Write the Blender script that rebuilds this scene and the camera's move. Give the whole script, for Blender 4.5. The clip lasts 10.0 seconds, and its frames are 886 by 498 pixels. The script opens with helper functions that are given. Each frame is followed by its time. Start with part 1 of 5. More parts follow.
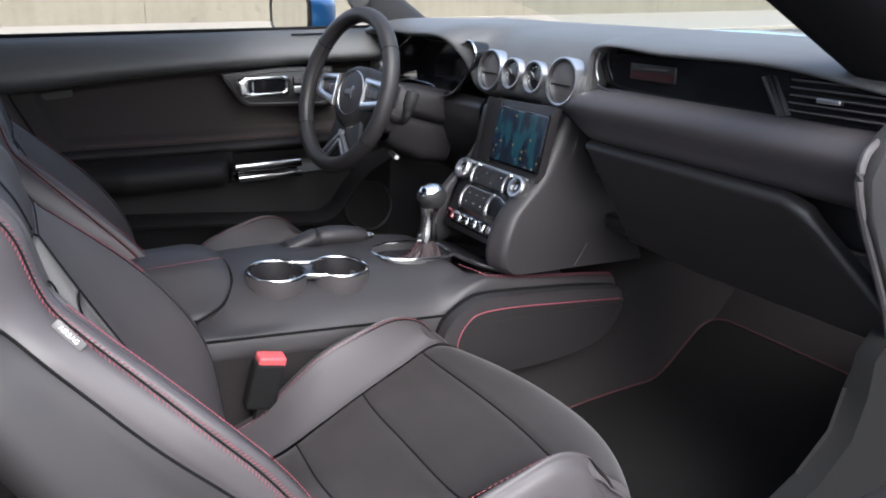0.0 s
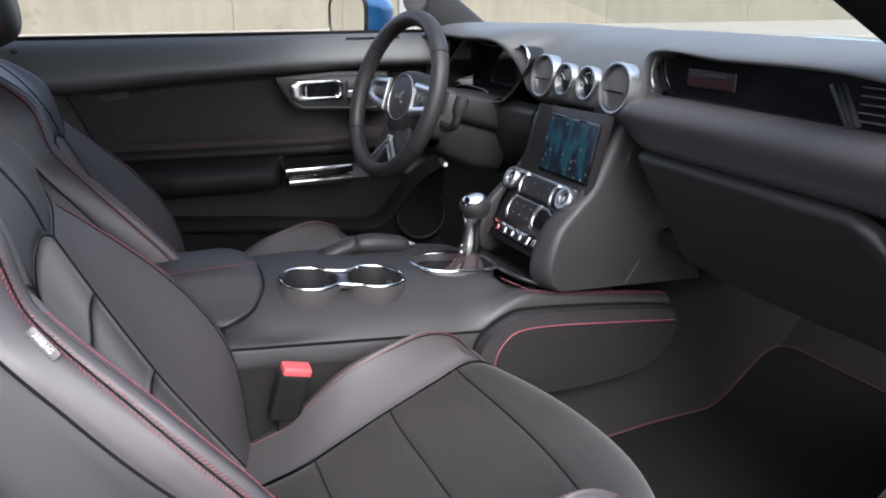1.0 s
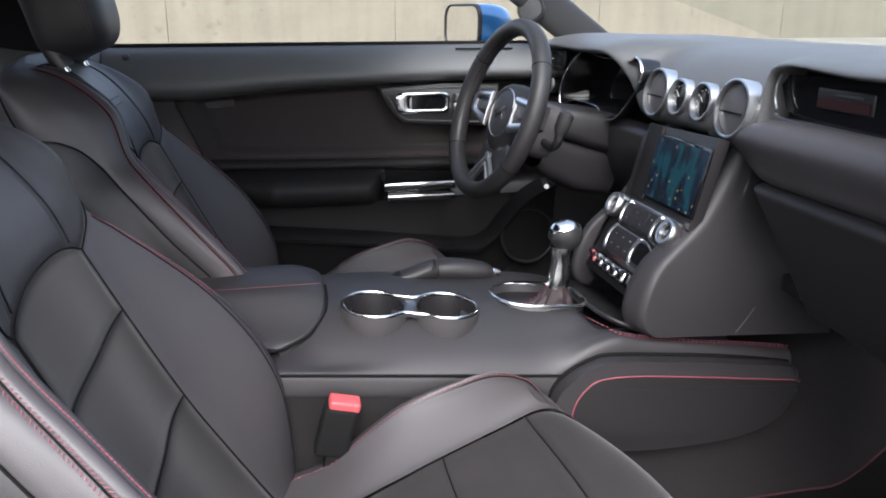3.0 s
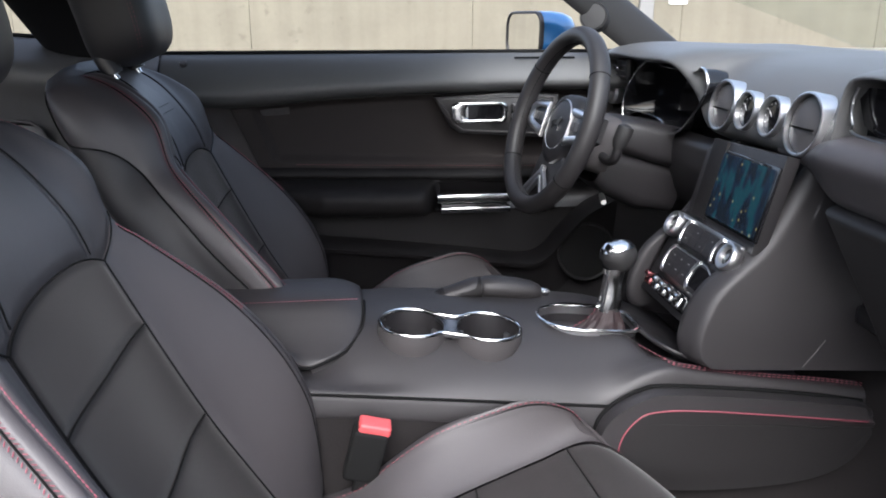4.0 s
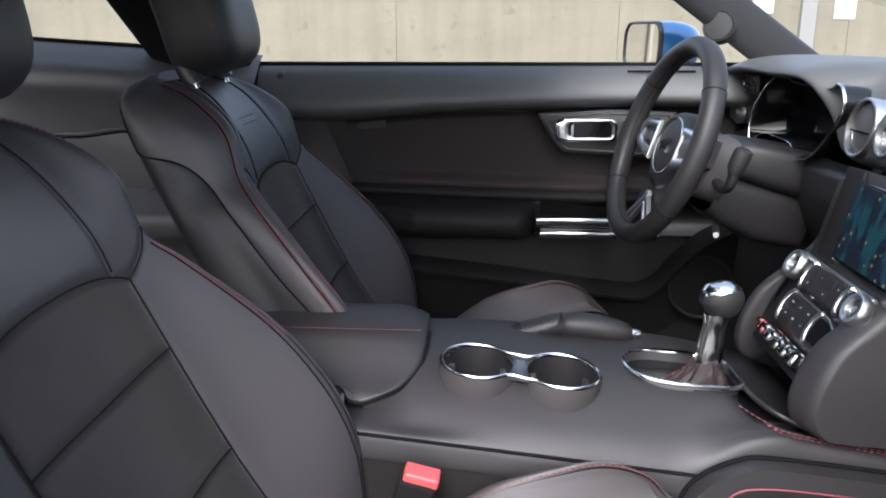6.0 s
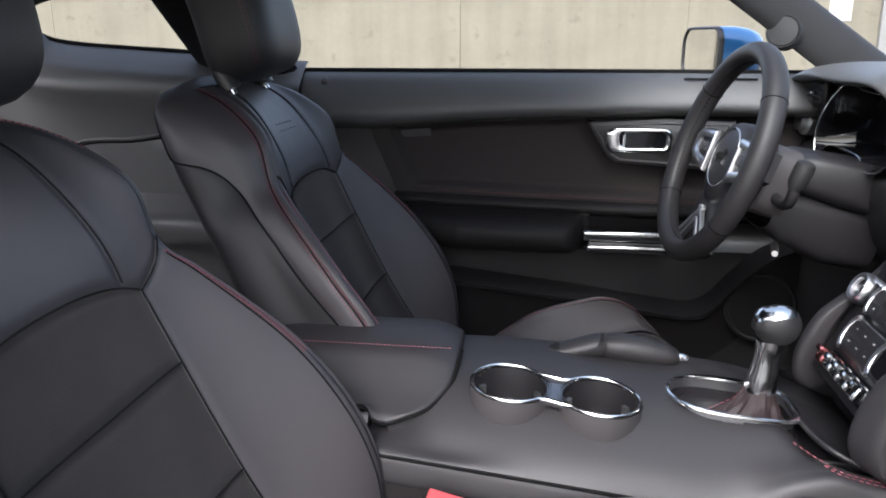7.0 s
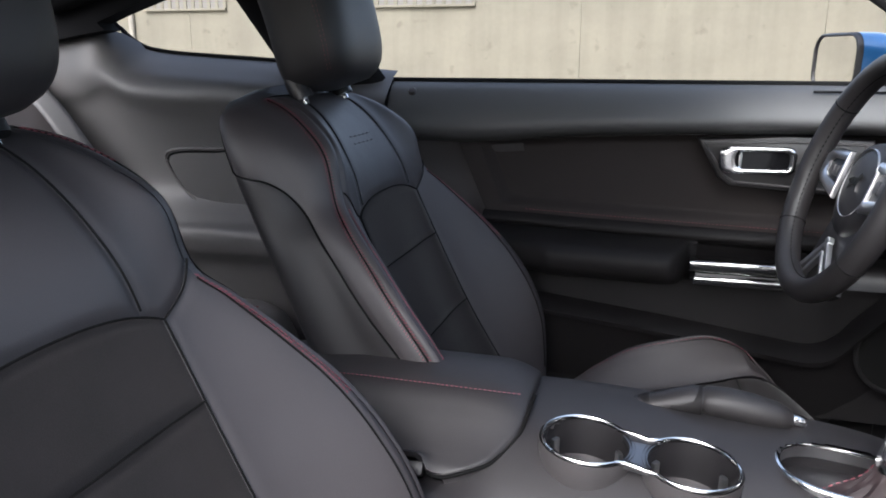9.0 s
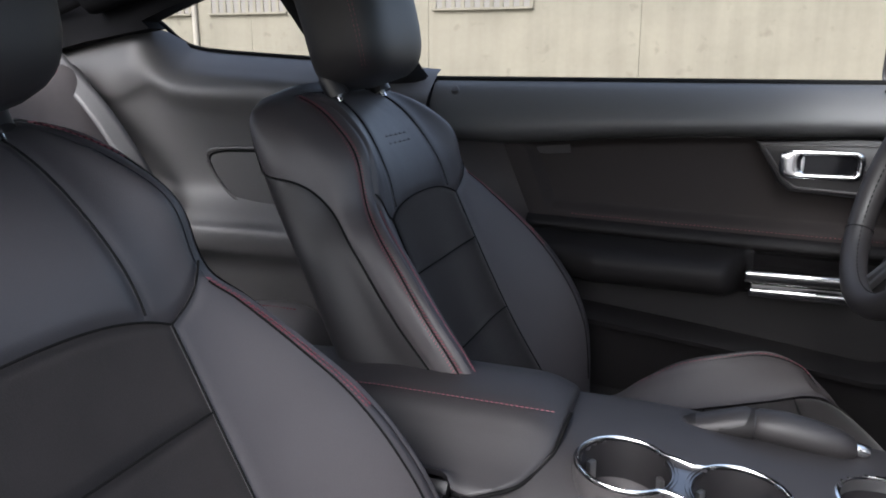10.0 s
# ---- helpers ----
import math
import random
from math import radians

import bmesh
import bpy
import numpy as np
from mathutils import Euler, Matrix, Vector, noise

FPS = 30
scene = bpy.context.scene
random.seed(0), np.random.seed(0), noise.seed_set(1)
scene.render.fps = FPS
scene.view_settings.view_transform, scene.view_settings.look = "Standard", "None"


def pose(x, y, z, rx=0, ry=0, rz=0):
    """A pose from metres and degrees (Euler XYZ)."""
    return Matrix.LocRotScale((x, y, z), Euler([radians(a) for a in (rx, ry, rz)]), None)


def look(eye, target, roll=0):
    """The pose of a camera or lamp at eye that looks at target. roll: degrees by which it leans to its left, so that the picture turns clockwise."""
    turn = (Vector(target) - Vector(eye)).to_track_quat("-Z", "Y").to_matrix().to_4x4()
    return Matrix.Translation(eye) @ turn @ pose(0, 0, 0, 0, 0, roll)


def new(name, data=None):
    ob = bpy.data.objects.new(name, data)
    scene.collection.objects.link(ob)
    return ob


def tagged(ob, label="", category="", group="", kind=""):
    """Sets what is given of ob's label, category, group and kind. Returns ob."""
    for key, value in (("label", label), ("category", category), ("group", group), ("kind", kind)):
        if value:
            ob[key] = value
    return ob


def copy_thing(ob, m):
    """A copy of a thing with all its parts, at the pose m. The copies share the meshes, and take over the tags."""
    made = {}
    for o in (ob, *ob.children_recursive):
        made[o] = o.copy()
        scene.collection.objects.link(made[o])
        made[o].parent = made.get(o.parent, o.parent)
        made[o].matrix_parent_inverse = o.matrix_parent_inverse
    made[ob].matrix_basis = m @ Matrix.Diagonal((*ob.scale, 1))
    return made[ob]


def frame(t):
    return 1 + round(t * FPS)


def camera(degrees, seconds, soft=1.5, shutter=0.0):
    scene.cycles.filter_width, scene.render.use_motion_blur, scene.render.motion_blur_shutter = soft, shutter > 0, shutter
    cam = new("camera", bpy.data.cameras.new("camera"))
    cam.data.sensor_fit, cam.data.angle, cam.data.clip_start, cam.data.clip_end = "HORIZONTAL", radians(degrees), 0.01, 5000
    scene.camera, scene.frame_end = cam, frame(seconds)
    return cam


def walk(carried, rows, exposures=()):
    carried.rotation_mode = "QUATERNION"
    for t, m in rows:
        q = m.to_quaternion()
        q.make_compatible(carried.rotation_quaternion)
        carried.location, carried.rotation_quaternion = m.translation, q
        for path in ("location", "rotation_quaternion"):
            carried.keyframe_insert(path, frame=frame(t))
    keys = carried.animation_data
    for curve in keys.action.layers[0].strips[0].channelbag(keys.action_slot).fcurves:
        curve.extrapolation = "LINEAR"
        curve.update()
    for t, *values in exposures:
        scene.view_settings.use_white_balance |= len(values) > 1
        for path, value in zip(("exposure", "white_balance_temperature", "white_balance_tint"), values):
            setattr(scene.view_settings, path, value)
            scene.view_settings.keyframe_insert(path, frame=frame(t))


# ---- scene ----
cam = camera(58.9, 10.0, soft=1.85)

PATH = [
    (0, -0.4212, -1.2477, 1.0530, 71.425, -29.530),
    (0.5, -0.3820, -1.2343, 1.0489, 71.704, -26.718),
    (1, -0.3409, -1.2243, 1.0413, 71.981, -23.744),
    (1.5, -0.3045, -1.2091, 1.0354, 72.143, -20.983),
    (2, -0.2683, -1.1905, 1.0321, 72.317, -18.242),
    (2.5, -0.2286, -1.1703, 1.0314, 72.577, -15.267),
    (4, -0.1416, -1.1031, 1.0299, 73.397, -6.840),
    (4.5, -0.1164, -1.0773, 1.0270, 73.687, -4.124),
    (5, -0.0925, -1.0507, 1.0248, 73.938, -1.536),
    (5.5, -0.0692, -1.0233, 1.0221, 74.180, 1.004),
    (7, -0.0166, -0.9448, 1.0137, 75.025, 8.036),
    (7.5, -0.0071, -0.9154, 1.0143, 75.217, 10.277),
    (8, 0.0003, -0.8853, 1.0125, 75.459, 12.427),
    (8.5, 0.0073, -0.8541, 1.0096, 75.680, 14.557),
    (9, 0.0109, -0.8240, 1.0059, 75.872, 16.516),
    (9.5, 0.0156, -0.7966, 1.0029, 75.963, 18.553),
    (10, 0.0196, -0.7683, 0.9962, 76.089, 20.597),
]
walk(cam, [(t, pose(x, y, z, rx, 0, rz)) for t, x, y, z, rx, rz in PATH],
     exposures=[(0, 2.28, 5880, 10.3), (10, 2.28, 5880, 10.3)])

# ---- light ----
world = bpy.data.worlds.new("sky")
world.use_nodes = True
scene.world = world
_wn = world.node_tree
_sky = _wn.nodes.new("ShaderNodeTexSky")
_sky.sky_type = 'NISHITA'
_sky.sun_disc = False
_sky.sun_elevation = radians(44)
_sky.sun_rotation = radians(191)
_sky.air_density = 1.0
_sky.dust_density = 5.0
_sky.ozone_density = 0.5
_bg = _wn.nodes["Background"]
_bg.inputs["Strength"].default_value = 0.12
_haze = _wn.nodes.new("ShaderNodeHueSaturation")
_haze.inputs["Saturation"].default_value = 0.66
_wn.links.new(_sky.outputs[0], _haze.inputs["Color"])
_wn.links.new(_haze.outputs[0], _bg.inputs["Color"])

sun = new("sun", bpy.data.lights.new("sun", 'SUN'))
sun.data.energy = 0.60
sun.data.angle = radians(28)
sun.data.color = (1.0, 0.97, 0.95)
sun.matrix_world = look((0, 0, 20), (1.37, 7.06, 13.05))


# ---- materials ----
def mat(name, color, rough=0.5, metal=0.0, bump=0.0, scale=200.0, vary=0.12, stain=6.0, sheen=0.0, coat=0.0, pattern='NOISE', spec=0.5, rvary=0.08, soft=0.0):
    m = bpy.data.materials.new(name)
    m.use_nodes = True
    nt = m.node_tree
    b = nt.nodes["Principled BSDF"]
    co = nt.nodes.new("ShaderNodeTexCoord")
    big = nt.nodes.new("ShaderNodeTexNoise")
    big.inputs["Scale"].default_value = stain
    big.inputs["Detail"].default_value = 5
    fine = nt.nodes.new("ShaderNodeTexNoise" if pattern == 'NOISE' else "ShaderNodeTexVoronoi")
    fine.inputs["Scale"].default_value = scale
    for n in (big, fine):
        nt.links.new(co.outputs["Object"], n.inputs["Vector"])
    fine_out = fine.outputs[0]
    mix = nt.nodes.new("ShaderNodeMix")
    mix.data_type = 'RGBA'
    mix.inputs[6].default_value = (*[c * (1 - vary) for c in color], 1)
    mix.inputs[7].default_value = (*[min(1, c * (1 + vary)) for c in color], 1)
    avg = nt.nodes.new("ShaderNodeMath")
    avg.operation = 'ADD'
    half = nt.nodes.new("ShaderNodeMath")
    half.operation = 'MULTIPLY'
    half.inputs[1].default_value = 0.5
    nt.links.new(big.outputs[0], avg.inputs[0])
    nt.links.new(fine_out, avg.inputs[1])
    nt.links.new(avg.outputs[0], half.inputs[0])
    nt.links.new(half.outputs[0], mix.inputs[0])
    nt.links.new(mix.outputs[2], b.inputs["Base Color"])
    rm = nt.nodes.new("ShaderNodeMapRange")
    rm.inputs[3].default_value = max(0.02, rough - rvary)
    rm.inputs[4].default_value = min(1, rough + rvary)
    nt.links.new(big.outputs[0], rm.inputs[0])
    nt.links.new(rm.outputs[0], b.inputs["Roughness"])
    b.inputs["Metallic"].default_value = metal
    b.inputs["Specular IOR Level"].default_value = spec
    b.inputs["Sheen Weight"].default_value = sheen
    b.inputs["Sheen Roughness"].default_value = 0.4
    b.inputs["Coat Weight"].default_value = coat
    b.inputs["Coat Roughness"].default_value = 0.08
    if bump:
        bp = nt.nodes.new("ShaderNodeBump")
        bp.inputs["Strength"].default_value = bump
        bp.inputs["Distance"].default_value = 0.0003
        nt.links.new(fine_out, bp.inputs["Height"])
        nt.links.new(bp.outputs[0], b.inputs["Normal"])
        if soft:
            # shallow sags and creases
            sag = nt.nodes.new("ShaderNodeTexNoise")
            sag.inputs["Scale"].default_value = 16
            sag.inputs["Detail"].default_value = 2
            nt.links.new(co.outputs["Object"], sag.inputs["Vector"])
            b2 = nt.nodes.new("ShaderNodeBump")
            b2.inputs["Strength"].default_value = soft
            b2.inputs["Distance"].default_value = 0.004
            nt.links.new(sag.outputs[0], b2.inputs["Height"])
            nt.links.new(b2.outputs[0], bp.inputs["Normal"])
    return m


LEATHER = mat("leather_black", (0.038, 0.0336, 0.0352), 0.54, bump=0.25, scale=900, vary=0.14, pattern='VORONOI', spec=0.62, soft=0.35)
CONSOLE = mat("console_skin", (0.0195, 0.0178, 0.0190), 0.54, bump=0.25, scale=800, vary=0.12, pattern='VORONOI', spec=0.5)
SHELLSKIN = mat("seat_back_skin", (0.018, 0.0165, 0.0172), 0.5, bump=0.12, scale=900, vary=0.12, pattern='VORONOI', spec=0.4)
SUEDE = mat("suede_charcoal", (0.021, 0.0187, 0.0187), 0.95, bump=0.5, scale=900, vary=0.55, stain=22, spec=0.15, sheen=0.16)
SEAM = mat("seam_thread_dark", (0.006, 0.006, 0.006), 0.9, spec=0.08)
REDTHREAD = mat("thread_red", (0.17, 0.036, 0.052), 0.6, vary=0.25)
PLASTIC = mat("plastic_soft_black", (0.052, 0.048, 0.049), 0.48, bump=0.35, scale=700, vary=0.1, pattern='VORONOI')
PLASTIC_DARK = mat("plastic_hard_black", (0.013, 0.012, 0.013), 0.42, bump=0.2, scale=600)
PIANO = mat("plastic_gloss_black", (0.006, 0.006, 0.007), 0.08, vary=0.05, rvary=0.03)
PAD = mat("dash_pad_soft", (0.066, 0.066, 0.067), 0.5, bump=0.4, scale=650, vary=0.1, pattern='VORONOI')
CHROME = mat("chrome", (0.72, 0.72, 0.72), 0.17, metal=1, vary=0.04, rvary=0.04)
SATIN = mat("satin_aluminium", (0.62, 0.62, 0.63), 0.33, metal=1, vary=0.06)
SATIN_DARK = mat("satin_dark_metal", (0.22, 0.22, 0.225), 0.32, metal=1, vary=0.06)
REDEDGE = mat("binding_dull_red", (0.05, 0.012, 0.015), 0.8, vary=0.3)
MARK = mat("button_mark_grey", (0.30, 0.30, 0.30), 0.5)
CARPET = mat("carpet_black", (0.015, 0.0135, 0.0135), 0.95, bump=1.0, scale=420, vary=0.45, spec=0.1)
MATPILE = mat("mat_pile", (0.008, 0.0075, 0.0075), 0.95, bump=1.0, scale=520, vary=0.45, spec=0.1)
HEADLINER = mat("headliner_black", (0.010, 0.010, 0.011), 0.95, bump=0.3, scale=400, spec=0.1)
RUBBER = mat("rubber_black", (0.008, 0.008, 0.008), 0.85, spec=0.12)
BLUE = mat("paint_blue", (0.025, 0.12, 0.30), 0.3, metal=0.2, coat=1.0, vary=0.05)
REDBUTTON = mat("button_red", (0.45, 0.07, 0.075), 0.4, vary=0.08)
BADGE_RED = mat("badge_red", (0.022, 0.005, 0.006), 0.4)
ASPHALT = mat("asphalt", (0.055, 0.053, 0.052), 0.9, bump=0.5, scale=60, vary=0.25, stain=0.5)
PAVING = mat("pale_paving", (0.22, 0.203, 0.168), 0.9, bump=0.5, scale=30, vary=0.12, stain=0.4)
# rear cushions: black leather, the light on them put into a paler colour
REAR_LIT = mat("rear_leather_lit", (0.115, 0.110, 0.110), 0.5, bump=0.25, scale=900, vary=0.12, pattern='VORONOI')
# lit copy of the black leather for cushion panels that face the light
LEATHER_LIT = mat("leather_black_lit", (0.054, 0.0495, 0.0512), 0.62, bump=0.25, scale=900, vary=0.12, pattern='VORONOI', spec=0.45)
LETTER = mat("tag_letters_white", (0.5, 0.5, 0.5), 0.5)
MIRROR = mat("mirror_glass", (0.9, 0.9, 0.9), 0.01, metal=1, vary=0.0, rvary=0.0)


def glass_mat():
    m = bpy.data.materials.new("window_glass")
    m.use_nodes = True
    nt = m.node_tree
    nt.nodes.clear()
    out = nt.nodes.new("ShaderNodeOutputMaterial")
    mixer = nt.nodes.new("ShaderNodeMixShader")
    tr = nt.nodes.new("ShaderNodeBsdfTransparent")
    tr.inputs[0].default_value = (0.93, 0.95, 0.94, 1)
    gl = nt.nodes.new("ShaderNodeBsdfGlossy")
    gl.inputs["Roughness"].default_value = 0.01
    mixer.inputs[0].default_value = 0.03
    nt.links.new(tr.outputs[0], mixer.inputs[1])
    nt.links.new(gl.outputs[0], mixer.inputs[2])
    nt.links.new(mixer.outputs[0], out.inputs[0])
    return m


GLASS = glass_mat()


def weathered():
    """Board-marked concrete: cloudy patches, rain streaks and small dark stains over the grain."""
    m = mat("concrete_wall", (0.150, 0.138, 0.104), 0.9, bump=0.5, scale=9, vary=0.12, stain=0.6)
    nt = m.node_tree
    b = nt.nodes["Principled BSDF"]
    base = b.inputs["Base Color"].links[0].from_socket
    co = nt.nodes.new("ShaderNodeTexCoord")
    for stretch, scale, lo, hi, dark in (((1.6, 1.6, 0.12), 1.6, 0.42, 0.72, 0.87), ((0.5, 0.5, 0.9), 1.1, 0.40, 0.64, 0.90), ((1, 1, 1), 2.3, 0.64, 0.74, 0.78)):
        mp = nt.nodes.new("ShaderNodeMapping")
        mp.inputs["Scale"].default_value = stretch
        nt.links.new(co.outputs["Object"], mp.inputs["Vector"])
        no = nt.nodes.new("ShaderNodeTexNoise")
        no.inputs["Scale"].default_value = scale
        no.inputs["Detail"].default_value = 6
        nt.links.new(mp.outputs[0], no.inputs["Vector"])
        mr = nt.nodes.new("ShaderNodeMapRange")
        mr.inputs[1].default_value, mr.inputs[2].default_value = lo, hi
        mr.inputs[3].default_value, mr.inputs[4].default_value = 1.0, dark
        nt.links.new(no.outputs[0], mr.inputs[0])
        mx = nt.nodes.new("ShaderNodeMix")
        mx.data_type, mx.blend_type = 'RGBA', 'MULTIPLY'
        mx.inputs[0].default_value = 1.0
        nt.links.new(base, mx.inputs[6])
        nt.links.new(mr.outputs[0], mx.inputs[7])
        base = mx.outputs[2]
    nt.links.new(base, b.inputs["Base Color"])
    return m


CONCRETE = weathered()


# ---- building tools ----
def thing(name, label, category, at=(0, 0, 0), group="", kind=""):
    ob = new(name)
    ob.empty_display_size = 0.05
    ob.location = at
    return tagged(ob, label, category, group, kind)


def part(name, bm, material, parent=None, label="", smooth=True):
    """One bmesh as one mesh object; its vertices are given in world places, parents stand unturned."""
    me = bpy.data.meshes.new(name)
    bmesh.ops.recalc_face_normals(bm, faces=bm.faces)
    for f in bm.faces:
        f.smooth = smooth
    bm.to_mesh(me)
    bm.free()
    if smooth:
        me.set_sharp_from_angle(angle=radians(42))
    for m in (material if isinstance(material, (list, tuple)) else [material]):
        me.materials.append(m)
    ob = new(name, me)
    if parent is not None:
        base = Vector((0, 0, 0))
        p = parent
        while p is not None:
            base += p.location
            p = p.parent
        me.transform(Matrix.Translation(-base))
        ob.parent = parent
    if label:
        ob["label"] = label
    return ob


def spline(pts, n, closed=False):
    """n places along a Catmull-Rom curve through the given ones."""
    p = np.array([tuple(q) for q in pts], float)
    k = len(p)
    out = []
    span = k if closed else k - 1
    for i in range(n):
        w = i * span / (n if closed else n - 1)
        j = min(int(w), span - 1)
        f = w - j
        if closed:
            a, b, c, d = p[(j - 1) % k], p[j % k], p[(j + 1) % k], p[(j + 2) % k]
        else:
            b, c = p[j], p[j + 1]
            a = p[j - 1] if j > 0 else 2 * b - c
            d = p[j + 2] if j + 2 < k else 2 * c - b
        out.append(0.5 * (2 * b + (c - a) * f + (2 * a - 5 * b + 4 * c - d) * f * f + (3 * b - a - 3 * c + d) * f ** 3))
    return np.array(out)


def curve1(table, s):
    """Smooth value at s of a table of (place, value)."""
    xs = [a for a, _ in table]
    if s <= xs[0]:
        return table[0][1]
    if s >= xs[-1]:
        return table[-1][1]
    j = max(i for i in range(len(xs) - 1) if xs[i] <= s)
    f = (s - xs[j]) / (xs[j + 1] - xs[j])
    v = [b for _, b in table]

    def slope(i):
        if i == 0:
            return (v[1] - v[0]) / (xs[1] - xs[0])
        if i == len(v) - 1:
            return (v[-1] - v[-2]) / (xs[-1] - xs[-2])
        return (v[i + 1] - v[i - 1]) / (xs[i + 1] - xs[i - 1])
    h = xs[j + 1] - xs[j]
    return ((2 * f ** 3 - 3 * f * f + 1) * v[j] + (f ** 3 - 2 * f * f + f) * h * slope(j)
            + (-2 * f ** 3 + 3 * f * f) * v[j + 1] + (f ** 3 - f * f) * h * slope(j + 1))


def grid_mesh(rows, closed_u=False, closed_v=False):
    """A sheet over rows of places."""
    bm = bmesh.new()
    vs = [[bm.verts.new(p) for p in r] for r in rows]
    nr, nc = len(vs), len(vs[0])
    for i in range(nr if closed_v else nr - 1):
        for j in range(nc if closed_u else nc - 1):
            bm.faces.new((vs[i][j], vs[i][(j + 1) % nc], vs[(i + 1) % nr][(j + 1) % nc], vs[(i + 1) % nr][j]))
    return bm


def loft(sections, nu=24, nv=24, closed_u=False, caps=False):
    """A smooth sheet through sections, each a short list of places."""
    rows = [spline(s, nu, closed_u) for s in sections]
    cols = [spline([r[j] for r in rows], nv) for j in range(nu)]
    bm = grid_mesh([[cols[j][i] for j in range(nu)] for i in range(nv)], closed_u)
    if caps and closed_u:
        bm.verts.ensure_lookup_table()
        bm.faces.new([bm.verts[j] for j in range(nu)])
        bm.faces.new([bm.verts[(nv - 1) * nu + j] for j in range(nu)][::-1])
    return bm


def thick(ob, depth, offset=-1.0):
    m = ob.modifiers.new("thickness", 'SOLIDIFY')
    m.thickness = depth
    m.offset = offset
    return ob


def tube_rows(path, radius, seg=8, flat=1.0, up=(0, 0, 1), closed=False):
    p = [Vector(tuple(q)) for q in path]
    n = len(p)
    rows = []
    for i in range(n):
        if closed:
            d = p[(i + 1) % n] - p[i - 1]
        else:
            d = p[min(i + 1, n - 1)] - p[max(i - 1, 0)]
        d = d.normalized()
        u = d.cross(Vector(up))
        if u.length < 1e-4:
            u = d.cross(Vector((0, 1, 0)))
        u.normalize()
        v = u.cross(d)
        r = radius[i] if isinstance(radius, (list, tuple, np.ndarray)) else radius
        rows.append([p[i] + float(r) * (u * math.cos(a) + v * (flat * math.sin(a))) for a in [2 * math.pi * k / seg for k in range(seg)]])
    return rows


def tube(path, radius, seg=8, flat=1.0, up=(0, 0, 1), closed=False):
    rows = tube_rows(path, radius, seg, flat, up, closed)
    bm = grid_mesh(rows, True, closed)
    if not closed:
        bm.verts.ensure_lookup_table()
        m = len(rows)
        bm.faces.new([bm.verts[k] for k in range(seg)])
        bm.faces.new([bm.verts[(m - 1) * seg + k] for k in range(seg)][::-1])
    return bm


def dashes(path, radius=0.0007, dash=0.0052, gap=0.0026, seg=5):
    """A row of single stitches along a path."""
    p = np.array([tuple(q) for q in path], float)
    lens = np.r_[0, np.cumsum(np.linalg.norm(np.diff(p, axis=0), axis=1))]
    bm = bmesh.new()
    s = 0.0
    while s + dash < lens[-1]:
        pts = [[np.interp(s + dash * f, lens, p[:, k]) for k in range(3)] for f in (0, 0.2, 0.8, 1)]
        rows = tube_rows(pts, [radius * 0.35, radius, radius, radius * 0.35], seg)
        vs = [[bm.verts.new(q) for q in r] for r in rows]
        for i in range(3):
            for j in range(seg):
                bm.faces.new((vs[i][j], vs[i][(j + 1) % seg], vs[i + 1][(j + 1) % seg], vs[i + 1][j]))
        bm.faces.new(vs[0])
        bm.faces.new(vs[3][::-1])
        s += dash + gap
    return bm


def box(cx, cy, cz, sx, sy, sz, bevel=0.004, seg=3, m=None):
    bm = bmesh.new()
    bmesh.ops.create_cube(bm, size=1)
    bmesh.ops.scale(bm, vec=(sx, sy, sz), verts=bm.verts)
    if bevel:
        bmesh.ops.bevel(bm, geom=bm.edges[:], offset=bevel, segments=seg, profile=0.6, affect='EDGES')
    if m is not None:
        bmesh.ops.transform(bm, matrix=m, verts=bm.verts)
    bmesh.ops.translate(bm, vec=(cx, cy, cz), verts=bm.verts)
    return bm


def plate(outline, origin, u, v, depth, bevel=0.003, seg=2):
    """A bevelled slab: an outline in the plane of u and v at the origin, its depth along u x v."""
    bm = bmesh.new()
    o, u, v = Vector(origin), Vector(u), Vector(v)
    n = u.cross(v).normalized()
    a = [bm.verts.new(o + u * p + v * q) for p, q in outline]
    b = [bm.verts.new(o + u * p + v * q + n * depth) for p, q in outline]
    k = len(a)
    bm.faces.new(a[::-1])
    bm.faces.new(b)
    for i in range(k):
        bm.faces.new((a[i], a[(i + 1) % k], b[(i + 1) % k], b[i]))
    if bevel:
        geom = [e for e in bm.edges if all(w in b for w in e.verts)]
        bmesh.ops.bevel(bm, geom=geom, offset=bevel, segments=seg, profile=0.6, affect='EDGES')
    return bm


def rounded(w, h, r, n=5, cx=0.0, cy=0.0):
    """Outline of a rectangle with round corners."""
    out = []
    for sx, sy, a0 in ((1, 1, 0), (-1, 1, 90), (-1, -1, 180), (1, -1, 270)):
        for i in range(n):
            a = radians(a0 + 90 * i / (n - 1))
            out.append((cx + sx * (w / 2 - r) + r * math.cos(a), cy + sy * (h / 2 - r) + r * math.sin(a)))
    return out


